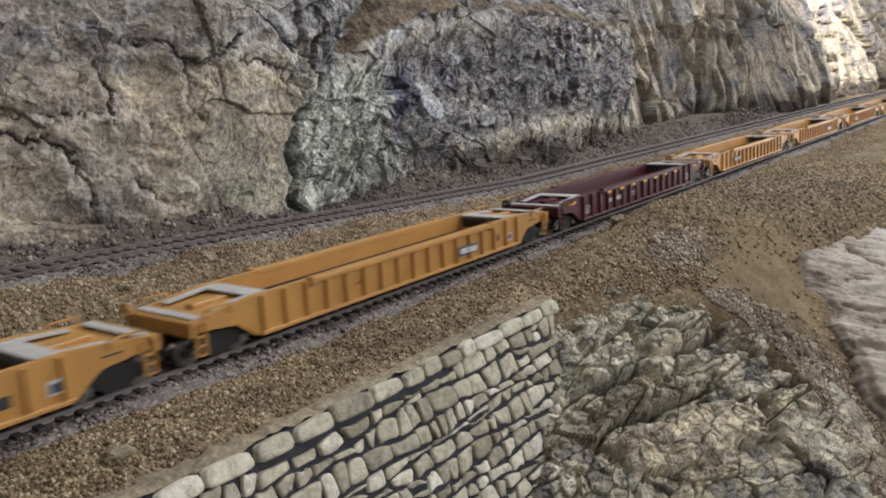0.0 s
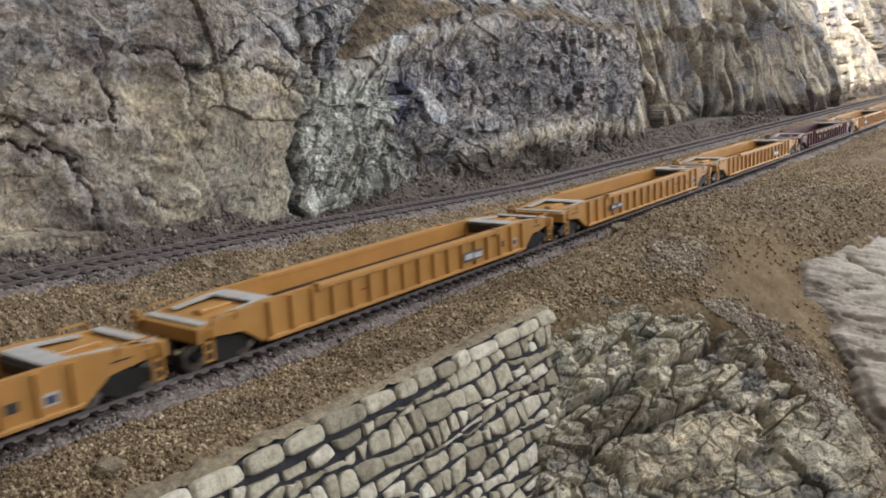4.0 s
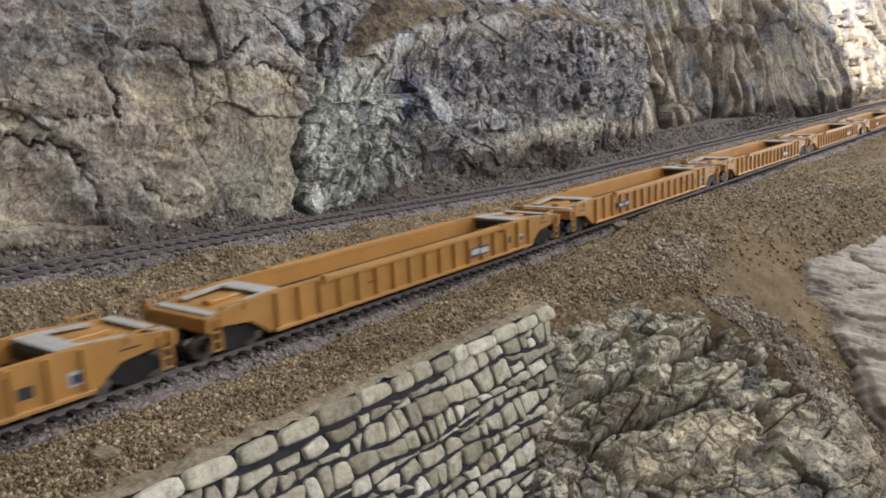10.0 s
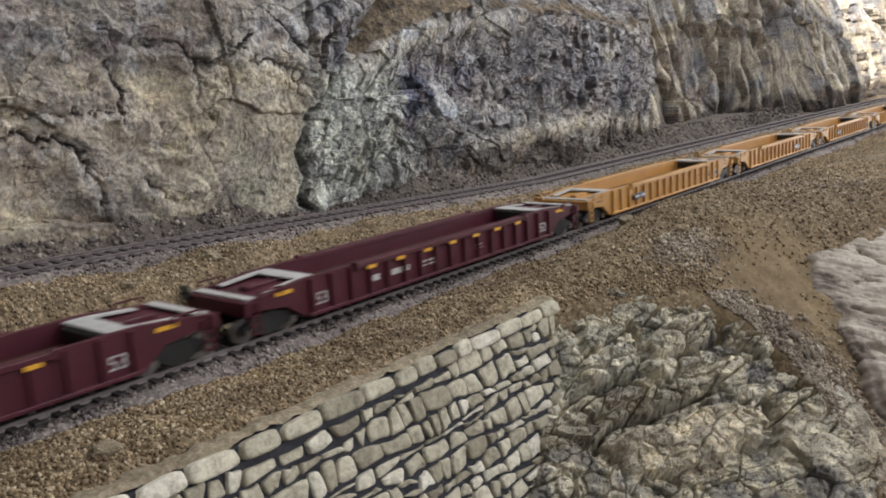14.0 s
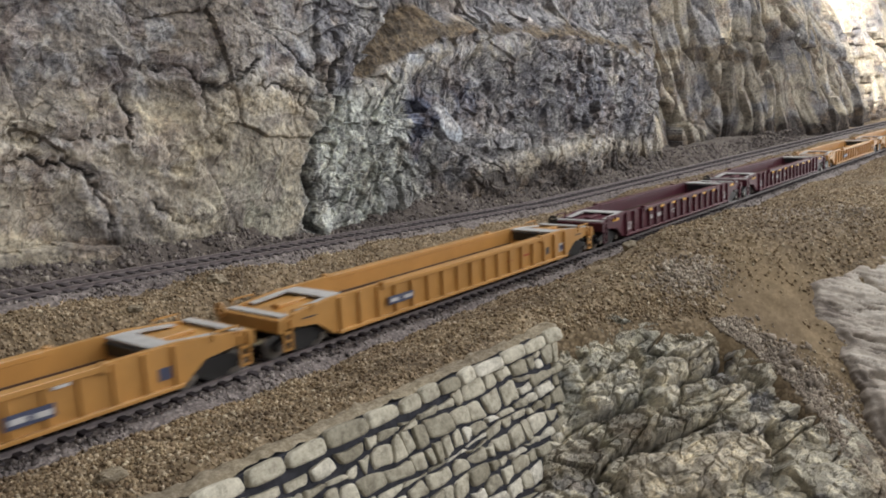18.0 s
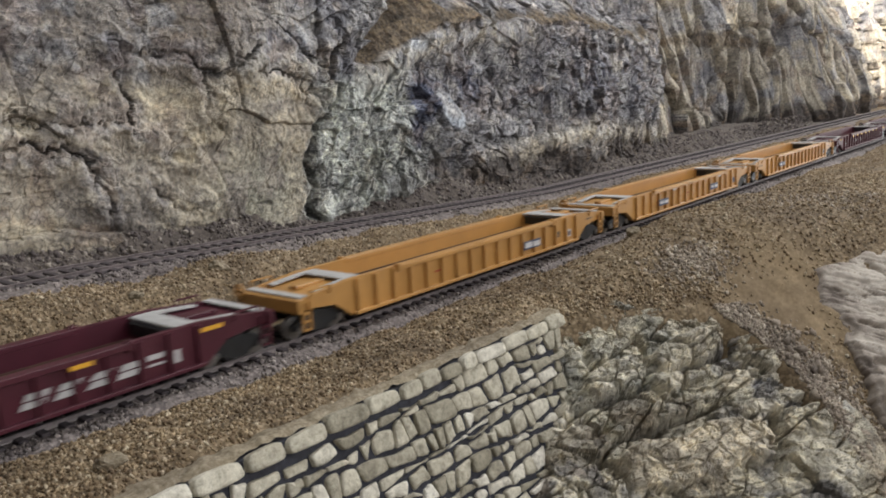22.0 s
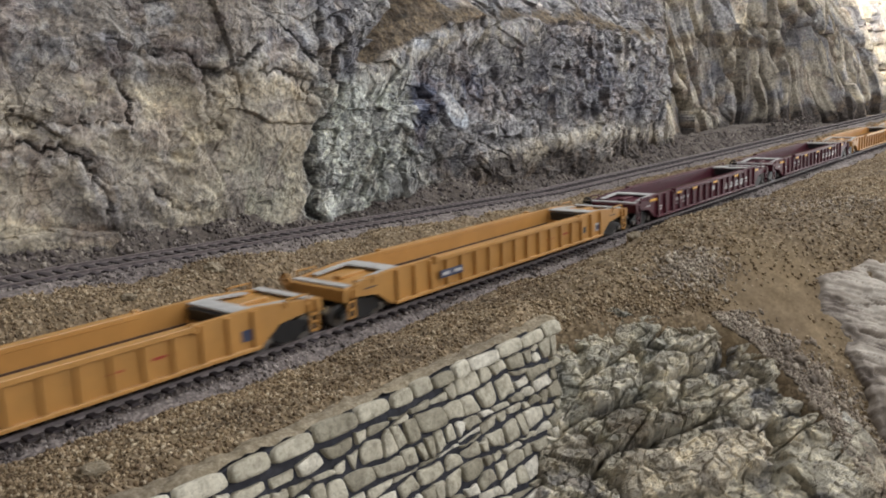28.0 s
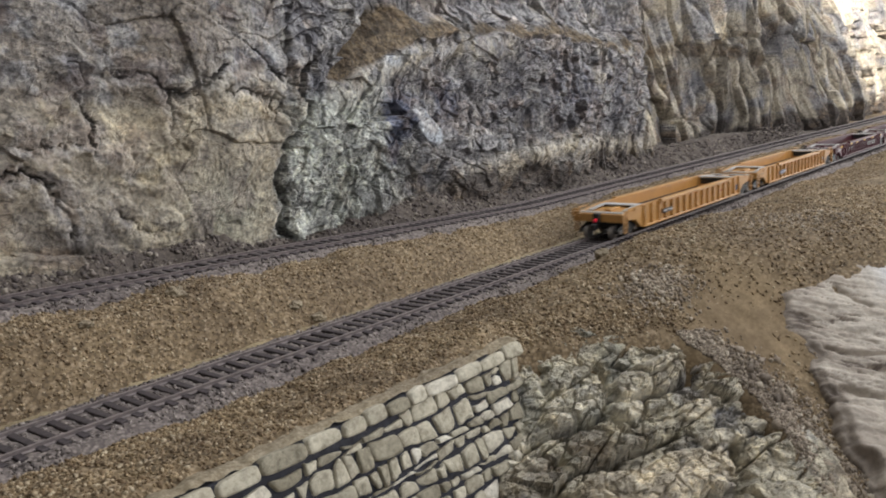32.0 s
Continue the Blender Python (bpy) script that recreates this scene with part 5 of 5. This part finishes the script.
def chute_side(rs, n):
    """The strip of broken stone between the outcrop and the bare dirt, wider towards its foot."""
    t = rs.uniform(-0.100, 0.016, n)
    lo = np.interp(t, (-0.12, -0.061, -0.032, -0.017, 0.0, 0.010, 0.020), (0.034, 0.030, 0.0260, 0.0215, 0.0120, 0.0050, 0.0005))
    wide = np.interp(t, (-0.1, -0.05, -0.03, -0.01, 0.016), (0.022, 0.022, 0.017, 0.012, 0.009))
    x, y = slope_xy(lo - 0.007 + wide * np.abs(rs.normal(0, 0.75, n)), t)
    return x, y, relief_at(x, y)


def on_mound_top(rs, n):
    x, y = slope_xy(rs.normal(-0.003, 0.009, n), rs.normal(0.041, 0.0075, n))
    return x, y, relief_at(x, y)


def far_patch(rs, n):
    x, y = rs.normal(0.605, 0.022, n), rs.normal(-0.120, 0.014, n)
    return x, y, relief_at(x, y)


def on_brow(rs, n):
    s = rs.uniform(-0.078, 0.002, n)
    t = 0.0255 + rs.normal(0, 0.0045, n)
    x, y = slope_xy(s, t)
    return x, y, relief_at(x, y)


def outcrop_side(rs, n):
    t = rs.uniform(-0.100, 0.005, n)
    lo = np.interp(t, (-0.12, -0.061, -0.032, -0.017, 0.0), (0.036, 0.031, 0.027, 0.0225, 0.0130))
    x, y = slope_xy(lo + rs.normal(0.003, 0.0045, n), t)
    return x, y, relief_at(x, y)


def on_beds(rs, n):
    x = 0.2 + 1.2 * rs.rand(n) ** 1.5
    y = rs.uniform(-0.0265, 0.028, n)
    which = rs.rand(n) < 0.55
    gap = (x + 0.33) % 0.0063
    keep = ~((np.abs(y) < 0.0140) & ((gap < 0.0020) | (gap > 0.0043))) & (np.abs(np.abs(y) - 0.00885) > 0.0018)
    x, y, which = x[keep], y[keep], which[keep]
    lev = np.where(which, 0, back_level(x))
    z = lev - 0.0021 - 0.0055 * step(0.0150, 0.0290, np.abs(y))
    return x, np.where(which, y, y + BACK_Y), z


scatter("gravel", pebble_mat, "loose brown and tan gravel on the shelf", 110000, on_shelf, (0.0004, 0.00112), 1)
scatter("gravel", pebble_mat, "fine brown gravel scattered over the swell of dirt", 26000, on_mound, (0.0004, 0.0013), 2)
scatter("rubble", rubble_mat, "dark rubble along the foot of the cliff", 14000, at_foot, (0.0005, 0.0022), 3)
scatter("rubble", chute_peb, "grey-brown stony rubble beside the dirt chute", 9500, chute_side, (0.0004, 0.0014), 4)
scatter("rubble", chute_peb, "grey stony grit on the brow of the outcrop", 1900, on_mound_top, (0.0003, 0.0015), 6)
scatter("rubble", chute_peb, "grey stony grit above the pale slab", 1100, far_patch, (0.0003, 0.0015), 7)
scatter("rubble", pebble_mat, "brown grit spilling over the brow of the outcrop", 2200, on_brow, (0.0003, 0.0012), 8)
scatter("rubble", chute_peb, "chunky broken stones beside the outcrop", 360, outcrop_side, (0.0008, 0.0030), 9)
scatter("ballast_gravel", ballast_peb, "grey ballast stones between the ties", 34000, on_beds, (0.0006, 0.0014), 5)


def boulder(x, y, size, seed, mat, label):
    bm = bmesh.new()
    bmesh.ops.create_icosphere(bm, subdivisions=3, radius=size)
    for v in bm.verts:
        p = v.co / size
        k = 1 + 0.5 * noise.noise(p * 1.3 + Vector((seed, 0, 0))) + 0.16 * noise.noise(p * 4 + Vector((0, seed, 0)))
        v.co = Vector((v.co.x * 1.35, v.co.y, v.co.z * 0.7)) * k
    me = bpy.data.meshes.new("stone")
    bm.to_mesh(me)
    bm.free()
    me.materials.append(mat)
    ob = new("loose_stone", me)
    ob.matrix_basis = pose(x, y, float(relief_at(np.array([x]), np.array([y]))[0]) + size * 0.3, 0, 0, seed * 47)
    return tagged(ob, label, "stone")


for i, (x, y, sz) in enumerate([(0.230, -0.060, 0.0030), (0.515, -0.057, 0.0036), (0.500, -0.052, 0.0030), (0.344, 0.048, 0.0032), (0.400, 0.013 + 0.012, 0.0028), (0.392, 0.030, 0.0025), (0.560, -0.085, 0.0024), (0.300, 0.040, 0.0022)]):
    boulder(x, y, sz, 3 + i, cap_mat, "pale loose stone lying on the gravel")


# ---- the room around the layout ----------------------------------------
def slab_box(name, a, b, label):
    bm = bmesh.new()
    box(bm, a[0], b[0], a[1], b[1], a[2], b[2])
    ob = part(name, bm, plaster, None)
    return tagged(ob, label, "room", kind="structure")


slab_box("floor", (-4.6, -2.6, -1.15), (7.6, 0.9, -1.10), "plain pale room floor")
slab_box("ceiling", (-4.6, -2.6, 1.35), (7.6, 0.9, 1.40), "plain white room ceiling")
slab_box("wall_south", (-4.6, -2.65, -1.10), (7.6, -2.6, 1.35), "plain pale room wall")
slab_box("wall_north", (-4.6, 0.9, -1.10), (7.6, 0.95, 1.35), "plain pale room wall")
slab_box("wall_west", (-4.65, -2.6, -1.10), (-4.6, 0.9, 1.35), "plain pale room wall")
slab_box("wall_east", (7.6, -2.6, -1.10), (7.65, 0.9, 1.35), "plain pale room wall")


def motions():
    for car, x in train:
        walk(car, [(t, pose(x + s, 0, 0)) for t, s in TRAVEL])


motions()
